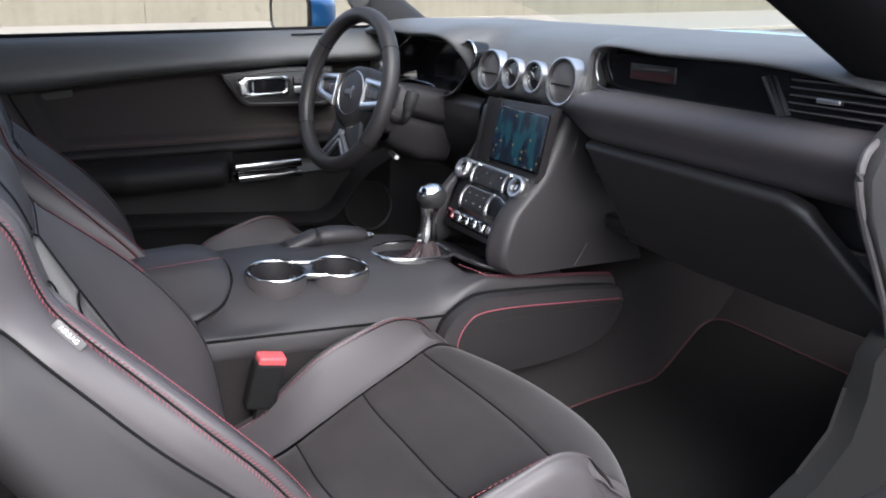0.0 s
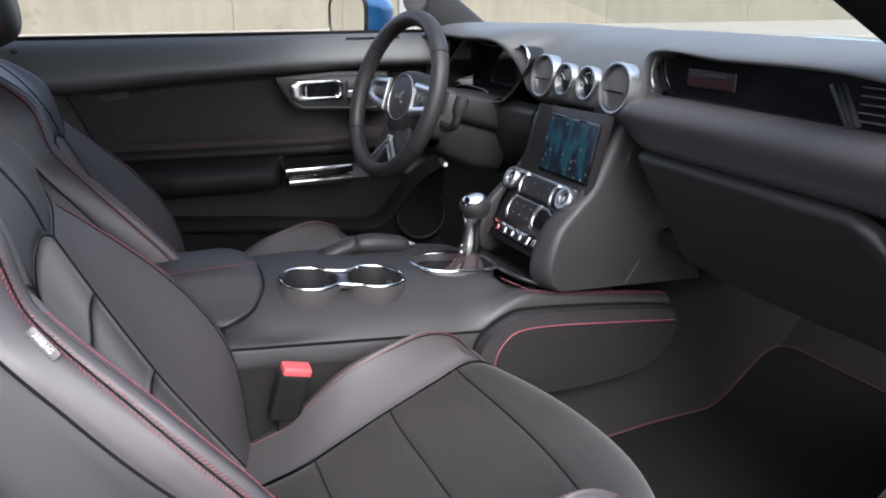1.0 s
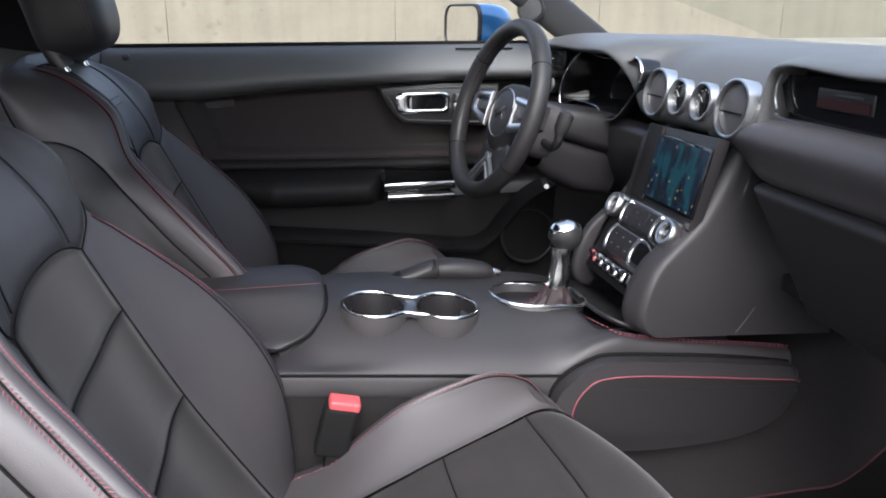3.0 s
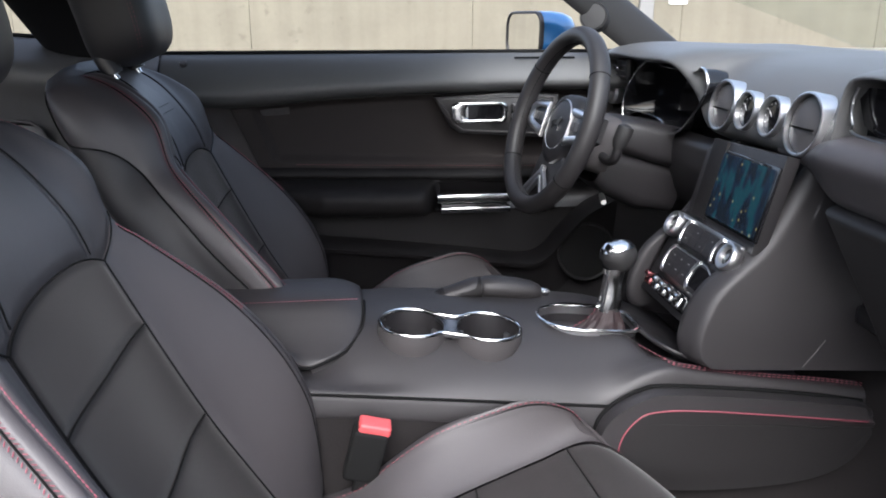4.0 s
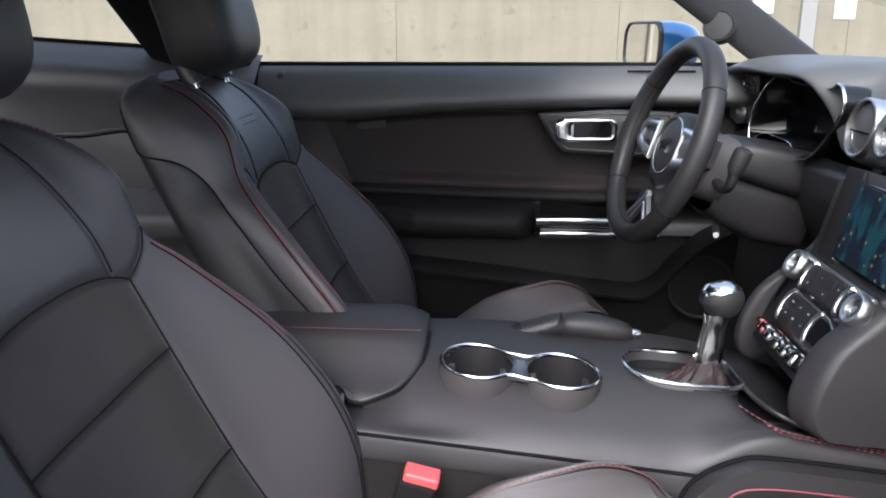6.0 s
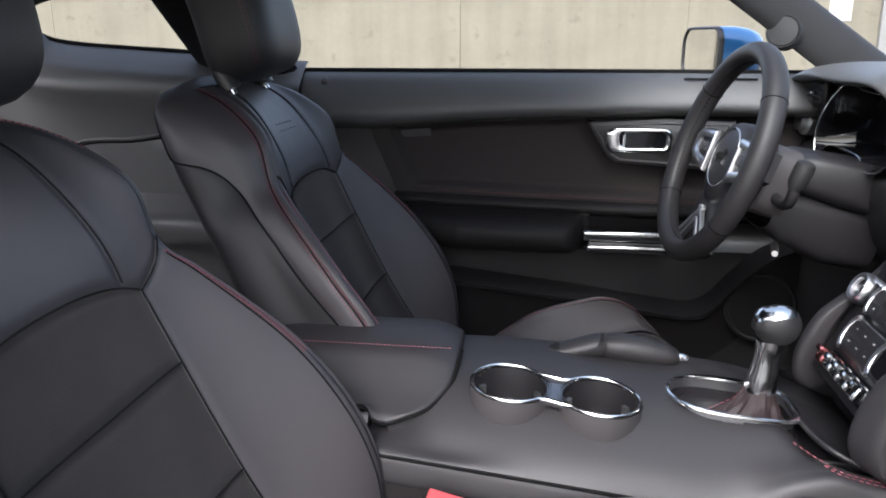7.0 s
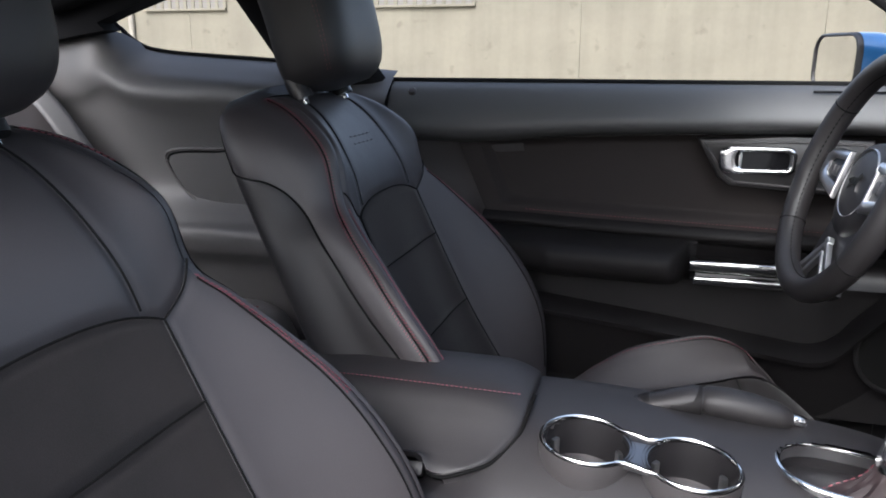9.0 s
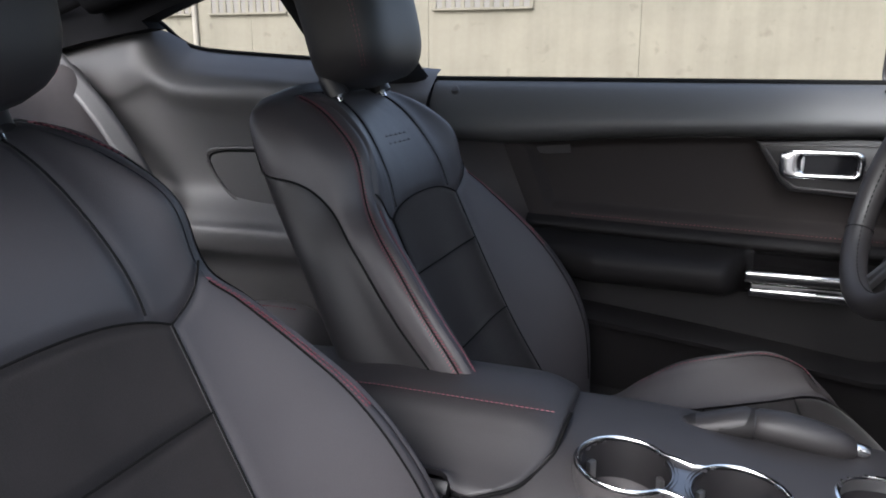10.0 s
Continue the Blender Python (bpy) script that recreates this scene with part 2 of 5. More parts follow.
def lathe(profile, origin, axis, seg=32, closed=False, caps=True):
    """A turned body: profile of (radius, height along the axis)."""
    a = Vector(axis).normalized()
    u = a.orthogonal().normalized()
    v = a.cross(u)
    origin = Vector(tuple(float(q) for q in origin))
    rows = [[origin + float(h) * a + float(r) * (math.cos(t) * u + math.sin(t) * v) for t in [2 * math.pi * k / seg for k in range(seg)]] for r, h in profile]
    bm = grid_mesh(rows, True, closed)
    if not closed and caps:
        bm.verts.ensure_lookup_table()
        if profile[0][0] > 1e-5:
            bm.faces.new([bm.verts[k] for k in range(seg)])
        if profile[-1][0] > 1e-5:
            bm.faces.new([bm.verts[(len(rows) - 1) * seg + k] for k in range(seg)][::-1])
    bmesh.ops.remove_doubles(bm, verts=bm.verts, dist=1e-6)
    return bm


def ring_frame(outer, inner, origin, u, v, depth, round_=0.002):
    """A flat frame between two outlines with as many points, rounded at its front."""
    o, u, v = Vector(origin), Vector(u), Vector(v)
    n = u.cross(v).normalized()

    def at(p, h):
        return o + u * p[0] + v * p[1] + n * h
    rows = []
    for f, h in ((0, 0), (0, depth - round_), (0.15, depth - 0.3 * round_), (0.5, depth), (0.85, depth - 0.3 * round_), (1, depth - round_), (1, 0)):
        rows.append([at((a[0] + (b[0] - a[0]) * f, a[1] + (b[1] - a[1]) * f), h) for a, b in zip(outer, inner)])
    return grid_mesh(rows, True, True)


def merge(*bms):
    """Several bmeshes as one."""
    out = bmesh.new()
    for b in bms:
        me = bpy.data.meshes.new("tmp")
        b.to_mesh(me)
        b.free()
        out.from_mesh(me)
        bpy.data.meshes.remove(me)
    return out


BOOT = mat("leather_boot_dark", (0.020, 0.011, 0.012), 0.6, bump=0.3, scale=300)
WINDOWDARK = mat("dark_window_steel", (0.16, 0.16, 0.155), 0.6)
WINDOWPALE = mat("pale_window_infill", (0.13, 0.122, 0.108), 0.7)
QUARTER = mat("plastic_quarter_trim", (0.070, 0.068, 0.069), 0.46, bump=0.3, scale=700, vary=0.1, pattern='VORONOI')
WEBBING = mat("belt_webbing_grey", (0.055, 0.055, 0.057), 0.5, bump=0.5, scale=400)
DOORCLOTH = mat("door_suede_brown_black", (0.024, 0.0205, 0.020), 0.8, bump=0.5, scale=800, vary=0.25, stain=12, spec=0.15)
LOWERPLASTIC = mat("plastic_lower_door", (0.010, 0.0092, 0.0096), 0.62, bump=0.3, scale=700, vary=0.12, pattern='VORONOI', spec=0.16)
PILLAR = mat("plastic_pillar_trim", (0.014, 0.0135, 0.014), 0.6, bump=0.3, scale=700, vary=0.1, pattern='VORONOI', spec=0.4)
# shade on the downward-facing glove box lid is put into this dark colour
GLOVE = mat("plastic_black_shaded", (0.011, 0.0100, 0.0104), 0.5, bump=0.35, scale=700, vary=0.12, pattern='VORONOI')


# ---- surroundings ----
bm = bmesh.new()
bmesh.ops.create_grid(bm, x_segments=40, y_segments=40, size=400)
tagged(part("ground", bm, ASPHALT), "dark asphalt yard", "ground", kind="structure")
tagged(part("pavement", box(5, 17.0, 0.03, 200, 9.0, 0.12, 0.02, 1), PAVING), "pale sunlit paving strip before the wall", "pavement", kind="structure")


def yard_wall():
    w = tagged(new("wall_far"), "long beige concrete panel wall with barred windows", "wall", kind="structure")
    y = 21.5
    for i in range(-10, 13):
        x0 = i * 6.1 - 2.7
        part("wall_panel", box(x0 + 3.05, y + 0.15, 1.9, 6.094, 0.3, 3.8, 0.006, 1), CONCRETE, w)
    # barred windows high in the wall, a downpipe and notices
    for x0, x1 in ((-20.0, -17.2), (-16.4, -13.6), (-8.6, -5.7)):
        wd = part("window", box((x0 + x1) / 2, y + .02, 2.85, x1 - x0, .10, 1.15, .01, 1), WINDOWPALE, w, "high barred window")
        for k in range(11):
            part("bar", box(x0 + (x1 - x0) * k / 10, y - .045, 2.85, .12, .03, 1.2, .01, 1), CONCRETE, wd)
        part("sill", box((x0 + x1) / 2, y - .06, 2.27, x1 - x0 + .1, .12, .07, .01, 1), CONCRETE, wd)
    part("downpipe", tube([(-17.0, y - .08, .1), (-17.0, y - .08, 3.8)], .09, 10), PAVING, w)
    part("post", box(8.4, y - .05, 1.9, .42, .14, 3.8, .02, 1), WINDOWDARK, w, "dark steel post")
    for x, z in ((9.35, 1.75), (7.2, 1.9)):
        part("notice", box(x, y - .02, z, .55, .03, .85, .004, 1), LETTER, w, "white notice board")
    return w


yard_wall()

# ---- car shell ----
car = thing("car_shell", "blue two-door sports car body with black roof lining", "car", (0, 0, 0.2))


def side_xz(points, y, depth, material, name, bevel=0.01, parent=car, label=""):
    return part(name, plate(points, (0, y, 0), (1, 0, 0), (0, 0, 1), -depth, bevel), material, parent, label)


def section_y(y, pts):
    return [(x, y, z) for x, z in pts]


def shell():
    # roof lining, crowned, from windscreen header to rear
    secs = []
    for x, z, hw in ((0.10, 1.235, 0.50), (-0.25, 1.275, 0.54), (-0.60, 1.275, 0.54), (-0.95, 1.25, 0.52), (-1.22, 1.20, 0.50)):
        secs.append([(x, -hw, z - 0.06), (x, -hw * 0.8, z - 0.012), (x, 0, z), (x, hw * 0.8, z - 0.012), (x, hw, z - 0.06)])
    thick(part("roof_lining", loft(secs, 24, 24), HEADLINER, car, "black cloth roof lining"), 0.012, 1)
    secs2 = [[(x, y * 1.04, z + 0.035) for x, y, z in s] for s in secs]
    thick(part("roof_skin", loft(secs2, 24, 24), BLUE, car, "blue painted roof"), 0.006, 1)
    for sd in (-1, 1):
        secs = []
        for x, z, hw in ((-1.20, 1.205, 0.52), (-1.45, 1.15, 0.58), (-1.75, 1.06, 0.60), (-1.95, 0.96, 0.60)):
            secs.append([(x, sd * hw, z - 0.10), (x, sd * (hw - .03), z - 0.05), (x, sd * (hw - .08), z - 0.012), (x, sd * (hw - .15), z - .004)])
        thick(part("rear_lining", loft(secs, 12, 16), HEADLINER, car, "black cloth rear pillar lining"), 0.012, 1 if sd > 0 else -1)
    for sd in (-1, 1):
        # windscreen pillar; the near one shows its deep door-side face
        rows = []
        for f in np.linspace(-0.35, 1, 18):
            cx, cz = 0.593 - 0.474 * f, 0.930 + 0.31 * f
            cy = 0.665 - 0.135 * f if sd > 0 else -(0.735 - 0.115 * f)
            w, hy = 0.039 - 0.004 * f, 0.032 if sd > 0 else 0.085
            row = []
            for k in range(20):
                a = 2 * math.pi * k / 20
                ca, sa = math.cos(a), math.sin(a)
                row.append((cx + w * 0.8 * ca + 0.02 * sa, cy + hy * math.copysign(abs(ca) ** 0.7, ca) * sd, cz + w * sa))
            rows.append(row)
        part("windscreen_pillar", grid_mesh(rows, True), PILLAR if sd > 0 else HEADLINER, car, "black grained pillar trim")
        # roof rail above the side glass
        part("roof_rail", tube(spline([(0.10, sd * 0.53, 1.225), (-0.3, sd * 0.575, 1.235), (-0.8, sd * 0.575, 1.21), (-1.25, sd * 0.55, 1.11)], 24), 0.035, 10), HEADLINER, car)
    # middle pillar on the driver's side, leaning back
    rows = []
    for f in np.linspace(0, 1, 12):
        cx, cy, cz = -0.635 - 0.18 * f, 0.665 - 0.08 * f, 0.93 + 0.29 * f
        rows.append([(cx + (0.106 - 0.01 * f) * math.cos(a), cy + 0.03 * math.sin(a), cz) for a in [2 * math.pi * k / 16 for k in range(16)]])
    part("middle_pillar", grid_mesh(rows, True), HEADLINER, car)
    # front: bonnet and scuttle
    secs = []
    for x, z in ((1.16, 0.905), (1.35, 0.922), (1.7, 0.895), (2.1, 0.82), (2.35, 0.69)):
        secs.append([(x, -0.80, z - 0.09), (x, -0.6, z - 0.02), (x, -0.3, z + 0.008), (x, 0, z + 0.004), (x, 0.3, z + 0.008), (x, 0.6, z - 0.02), (x, 0.80, z - 0.09)])
    thick(part("bonnet", loft(secs, 40, 24), BLUE, car, "blue painted bonnet"), 0.01, 1)
    part("scuttle", box(1.13, 0, 0.89, 0.14, 1.36, 0.03, 0.008), PLASTIC_DARK, car)
    # bulkhead and floor
    secs = [section_y(y, [(-1.6, 0.27), (-0.6, 0.262), (0.1, 0.255), (0.55, 0.255), (0.76, 0.27), (0.93, 0.38), (1.06, 0.56), (1.10, 0.92)]) for y in (-0.74, -0.4, -0.15, 0.15, 0.4, 0.74)]
    part("floor_carpet", loft(secs, 60, 12), CARPET, car, "black carpet floor and toe board")
    rows = [[(x, y, z) for y, z in ((-0.19, 0.25), (-0.155, 0.30), (-0.13, 0.40 + h), (-0.08, 0.45 + h), (0.08, 0.45 + h), (0.13, 0.40 + h), (0.155, 0.30), (0.19, 0.25))] for x, h in ((-1.0, -0.06), (-0.3, -0.04), (0.3, -0.02), (0.6, 0.03), (0.85, 0.08), (1.08, 0.10))]
    part("tunnel_carpet", loft(rows, 30, 30), CARPET, car)
    # sills
    for sd in (-1, 1):
        secs = [[(x, sd * 0.69, 0.24), (x, sd * 0.70, 0.33), (x, sd * 0.725, 0.385), (x, sd * 0.77, 0.395), (x, sd * 0.82, 0.37), (x, sd * 0.84, 0.25)] for x in (-1.0, -0.2, 0.4, 0.62)]
        thick(part("door_sill", loft(secs, 24, 10), PLASTIC_DARK, car), 0.004, 1)
    # rear bulkhead and passenger-side quarter close the cabin
    part("rear_bulkhead", box(-1.70, 0, 0.66, 0.06, 1.3, 0.9, 0.01), HEADLINER, car)
    part("parcel_shelf", box(-1.54, 0, 0.90, 0.36, 1.1, 0.03, 0.01), HEADLINER, car)
    part("passenger_quarter", box(-1.12, -0.70, 0.62, 1.1, 0.06, 0.68, 0.01), PLASTIC_DARK, car)
    # front kick panel on the passenger's side
    pts = [(.56, .66), (.506, .632), (.484, .607), (.483, .558), (.465, .498), (.409, .449), (.33, .425), (.33, .26), (1.05, .26), (1.05, .66)]
    side_xz(pts, -0.745, 0.03, RUBBER, "kick_panel", 0.008)
    side_xz([(0.40, 0.26), (0.40, 0.93), (0.72, 0.94), (1.08, 0.94), (1.08, 0.26)], 0.69, 0.03, PLASTIC_DARK, "kick_panel", 0.008)
    side_xz([(-0.75, 0.26), (-0.75, 0.95), (-0.36, 0.95), (-0.20, 0.60), (-0.20, 0.26)], 0.70, 0.02, PLASTIC, "pillar_foot", 0.004)


shell()


def pane(name, pts, thickness, label):
    bm = bmesh.new()
    bm.faces.new([bm.verts.new(p) for p in pts])
    ob = part(name, bm, GLASS, car, label, smooth=False)
    ob.visible_shadow = False
    return thick(ob, thickness)


pane("windscreen", [(1.10, -0.66, 0.945), (1.10, 0.66, 0.945), (0.09, 0.50, 1.245), (0.09, -0.50, 1.245)], 0.005, "clear windscreen glass")


# ---- driver's door ----
def door_driver():
    d = thing("door_panel", "closed driver door panel with black leather upper and chrome handle", "door panel", (-0.05, 0.68, 0.40))
    top_line = [(-.53, .835), (-.45, .838), (-.39, .836), (-.30, .842), (-.18, .853), (.04, .863), (.25, .868), (.47, .868)]
    ins_low = [(-.40, .708), (-.33, .706), (-.26, .704), (-.10, .699), (.10, .694), (.30, .690), (.47, .690)]
    rear = [(.45, -.53), (.56, -.30), (.60, -.265), (.654, -.324), (.70, -.345), (.805, -.387), (.84, -.40)]

    def strip(x0, x1, hi, lo, prof, nx=60, nz=18):
        """A band of the door between two lines, its depth by the profile of (share of height, y)."""
        rows = []
        for x in np.linspace(x0, x1, nx):
            zh, zl = hi(x), lo(x)
            rows.append([(x, curve1(prof, v) if not callable(prof) else prof(x, v), zh + (zl - zh) * v) for v in np.linspace(0, 1, nz)])
        return grid_mesh(rows)
    tl = lambda x: curve1(top_line, x)
    il = lambda x: curve1(ins_low, x)
    part("door_core", box(-.03, .705, .64, 1.02, .03, .60, .005), PLASTIC_DARK, d)
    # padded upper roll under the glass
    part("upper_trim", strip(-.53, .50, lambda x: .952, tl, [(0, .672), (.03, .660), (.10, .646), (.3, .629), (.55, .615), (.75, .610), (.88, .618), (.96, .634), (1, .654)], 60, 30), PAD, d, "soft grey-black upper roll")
    part("glass_seal", tube([(x, .668, .951) for x in np.linspace(-.55, .50, 10)], 0.006, 8), RUBBER, d, "black rubber glass seal")
    part("demist_slot", tube([(.225, .634, .9405), (.26, .634, .9405), (.36, .636, .9405)], .0022, 6), SEAM, d)
    # recessed insert, dished inside a soft border
    def dish(x, z):
        zh, zl = tl(x) - .002, il(x)
        gaps = [max(1e-4, q) for q in (z - zl - .010, zh - z + .004, (x - curve1(rear, z) - .045) * .9)]
        near = sum(q ** -3 for q in gaps) ** (-1 / 3)
        k = min(1.0, max(0.0, near / .018))
        return .652 + .024 * k * k * (3 - 2 * k)
    rows = []
    for v in np.linspace(0, 1, 50):
        xr = curve1(rear, .835 - .135 * v) + .002
        row = [(xr - .002, .676, None), (xr, .662, None)]
        row += [(xr + (.47 - xr) * q, 0, None) for q in np.linspace(.004, 1, 90)]
        out = []
        for x, y, _ in row:
            zh, zl = tl(x) - .002, il(x)
            z = zh + (zl - zh) * v
            out.append((x, y if y else dish(x, z), z))
        rows.append(out)
    part("insert", grid_mesh(rows), DOORCLOTH, d, "dark suede insert")
    pts = [(x, .6515, il(x) + .007) for x in np.linspace(-.26, .45, 90)]
    part("stitching", dashes(pts, 0.0005, .004, .003), REDTHREAD, d, "red thread")
    # rear corner of the trim, behind the insert
    part("rear_corner", strip(-.53, -.27, lambda x: tl(x) + .002, lambda x: .42 + .0 * x, [(0, .660), (.1, .684), (.5, .686), (1, .686)], 16, 12), PLASTIC, d)
    # roll below the insert, running out into the armrest
    part("middle_roll", strip(-.343, .47, il, lambda x: il(x) - .030, [(0, .654), (.15, .645), (.5, .638), (.85, .646), (1, .662)], 60, 14), LOWERPLASTIC, d)

    def arm(x, v):
        k = 0.5 * (1 - math.tanh((x - .035) / .012))
        inn = .545 + .05 * max(0, (-.2 - x) / .12)
        prof = [(0, .645), (.08, inn + .035), (.2, inn + .008), (.45, inn), (.75, inn + .012), (.92, inn + .04), (1, .645)]
        return .645 - k * (.645 - curve1(prof, v))
    part("armrest", strip(-.335, .06, lambda x: il(x) - .024, lambda x: .595 - .01 * x, arm, 60, 30), LOWERPLASTIC, d, "padded black armrest")
    # pull cup ahead of the armrest
    part("pull_recess", strip(.04, .47, lambda x: il(x) - .03, lambda x: .60, lambda x, v: .640 + .02 * math.sin(math.pi * v), 40, 10), PLASTIC_DARK, d)
    pull = part("door_pull", box(.130, .600, .640, .168, .05, .020, .005, 3), CHROME, d, "chrome pull bar")
    part("pull_lower_bar", box(.135, .604, .612, .160, .045, .015, .004, 3), CHROME, pull)
    part("pull_gap", box(.133, .612, .624, .150, .03, .012, .002, 1), PIANO, pull)
    # lower panel with map pocket
    part("lower_panel", strip(-.30, .47, lambda x: .603, lambda x: .36, lambda x, v: .655 - .03 * v, 40, 16), LOWERPLASTIC, d)
    low = [(-.30, .555), (-.235, .546), (0, .520), (.20, .494), (.265, .489), (.305, .508), (.336, .546), (.39, .60), (.439, .627), (.47, .64)]
    lows = spline([(x, .575, z) for x, z in low], 60)
    rows = [[(p[0], .640, p[2] + .006), (p[0], .585, p[2] + .004), (p[0], .570, p[2] - .005), (p[0], .573, p[2] - .014), (p[0] + .0, .606, p[2] - .020), (p[0], .63, p[2] - .16)] for p in lows]
    part("pocket_lip", grid_mesh(rows), LOWERPLASTIC, d, "map pocket lip")
    # release handle in its bezel
    bz = [(.045, .858), (.060, .835), (.085, .790), (.105, .776), (.30, .764), (.33, .77), (.33, .862), (.20, .864)]
    bez = part("handle_bezel", plate(bz, (0, .652, 0), (1, 0, 0), (0, 0, 1), .014, .005, 3), PLASTIC_DARK, d)

    def shrunk(k, g):
        return [(.19 + (x - .19) * k, .816 + (z - .816) * g) for x, z in bz]
    part("bezel_lip", ring_frame(shrunk(.93, .86), shrunk(.89, .78), (0, .640, 0), (1, 0, 0), (0, 0, 1), .005, .002), PLASTIC, bez, "raised inner lip")
    handle = part("door_handle", ring_frame(rounded(.126, .047, .014, 5, .148, .823), rounded(.082, .030, .010, 5, .158, .823), (0, .634, 0), (1, 0, 0), (0, 0, 1), .012, .004), CHROME, d, "chrome release handle")
    part("handle_cup", plate(rounded(.09, .036, .012, 5, .158, .823), (0, .631, 0), (1, 0, 0), (0, 0, 1), .002, 0), PIANO, handle)
    part("handle_paddle", plate(rounded(.036, .036, .010, 5, .105, .823), (0, .634, 0), (1, 0, 0), (0, 0, 1), .006, .003), SATIN, handle)
    for k in range(2):
        part("lock_button", box(.232 + .0 * k, .628, .833 - .022 * k, .022, .012, .018, .003), SATIN if k else PLASTIC, d)
    part("lock_pin", lathe([(.0001, .008), (.006, .007), (.008, .004), (.008, 0)], (-.478, .622, .931), (0, -.6, .5), 16), PLASTIC, d)
    # speaker ring low in the door front
    part("speaker_ring", lathe([(.062, 0), (.066, .004), (.070, 0)], (.40, .60, .50), (0, -1, .1), 32, True), PILLAR, d)
    part("speaker_grille", lathe([(.0001, .006), (.05, .004), (.062, 0)], (.40, .60, .50), (0, -1, .1), 32), RUBBER, d)
    return d


door_driver()


def quarter_trim():
    q = thing("quarter_trim", "black moulded rear side trim with quarter window sill", "car trim", (-0.95, 0.66, 0.4))
    # sill under the quarter window, sweeping up at the rear
    lo = [(-1.20, 1.075), (-1.16, 1.045), (-1.12, 1.016), (-1.06, 1.003), (-.95, .994), (-.80, .985), (-.53, .965)]
    wedge = [(-1.70, .925), (-1.556, .962), (-1.416, .999), (-1.30, 1.022), (-1.126, 1.062), (-1.05, 1.10)]
    secs = []
    for x in np.linspace(-1.66, -.53, 40):
        k = min(1.0, max(0.0, (-1.10 - x) / .10))
        k = k * k * (3 - 2 * k)
        zw, zs = curve1(wedge, x), curve1(lo, x)
        z = zs + (zw - .004 - zs) * k
        b = max(0.0, min(1.0, (-.90 - x) / .45))
        secs.append([(x, .685 - .075 * k, z + .004), (x, .664 - .062 * k, z - .006), (x, .634 - .045 * k, z - .028), (x, .608 - .030 * k, z - .052 - .025 * k), (x, .602 - .03 * b, z - .085 - .03 * k), (x, .622 - .04 * b, z - .13 - .02 * k), (x, .634 - .05 * b, .80), (x, .628 - .05 * b, .72), (x, .585 - .05 * b, .665), (x, .560 - .04 * b, .640), (x, .565 - .04 * b, .60), (x, .60, .55), (x, .62, .40)])
    part("side_panel", loft(secs, 80, 60), QUARTER, q)
    part("window_seal", tube(spline([(x, .680, curve1(lo, x) + .003) for x in np.linspace(-1.20, -.60, 20)], 50), .005, 8), RUBBER, q)
    pk = [(-1.030, .785), (-1.0, .802), (-.91, .806), (-.78, .81), (-.76, .69), (-.90, .682), (-.955, .690), (-1.005, .735)]
    pk = [tuple(p) for p in spline([(a, b, 0) for a, b in pk], 36, True)[:, :2]]
    part("armrest_pocket", plate(pk, (0, .622, 0), (1, 0, 0), (0, 0, 1), .010, .005), QUARTER, q, "speaker pocket cover")
    part("pocket_rim", tube([(a - .002, .611, b_ + .003) for a, b_ in pk], .0035, 8, closed=True), PLASTIC, q, "raised rim")
    part("pocket_gap", tube([(a + .003, .612, b_ - .003) for a, b_ in pk], .0025, 6, closed=True), SEAM, q)
    # upper rear pillar, dark
    pts = [(-1.125, 1.048), (-1.143, 1.063), (-1.09, 1.082), (-1.033, 1.100), (-.92, 1.135), (-.80, 1.165), (-.80, 1.30), (-2.0, 1.30), (-2.0, .86), (-1.70, .925), (-1.556, .962), (-1.416, .999), (-1.30, 1.022)]
    part("rear_pillar", plate(pts, (0, .575, 0), (1, 0, 0), (0, 0, 1), -.05, .0), HEADLINER, q, "black pillar lining")
    return q


quarter_trim()


def rear_seat():
    r = thing("rear_bench", "black leather rear seat, cushions lightened as if lit, red stitching", "car seat", (-1.1, 0, 0.3))
    for yc in (0.30, -0.30):
        secs = []
        for x, z in ((-1.15, .47), (-1.0, .475), (-.88, .50), (-.78, .505), (-.72, .46), (-.70, .30)):
            secs.append([(x, yc - .25, z - .06), (x, yc - .22, z), (x, yc - .1, z - .01), (x, yc + .1, z - .01), (x, yc + .24, z + .005), (x, yc + .29, z - .06)])
        part("seat_cushion", loft(secs, 30, 30), REAR_LIT, r, "black leather rear cushion, lightened as if lit")
        part("stitching", dashes([(x_, yc + .20, .512) for x_ in np.linspace(-.95, -.76, 40)], .0016), REDTHREAD, r, "red thread")
        secs = []
        for f, dn in ((0, 0), (.1, .02), (.5, .0), (.85, .0), (1, -.02), (1.05, -.08)):
            o = Vector((-1.12, 0, .44)) + Vector((-.36, 0, .93)) * .56 * f + Vector((.93, 0, .36)) * dn
            secs.append([(o.x, yc - .27, o.z), (o.x + .04, yc - .24, o.z + .015), (o.x, yc - .1, o.z), (o.x, yc + .1, o.z), (o.x + .05, yc + .23, o.z + .02), (o.x, yc + .27, o.z)])
        part("seat_back", loft(secs, 30, 30), LEATHER, r)
    return r


rear_seat()


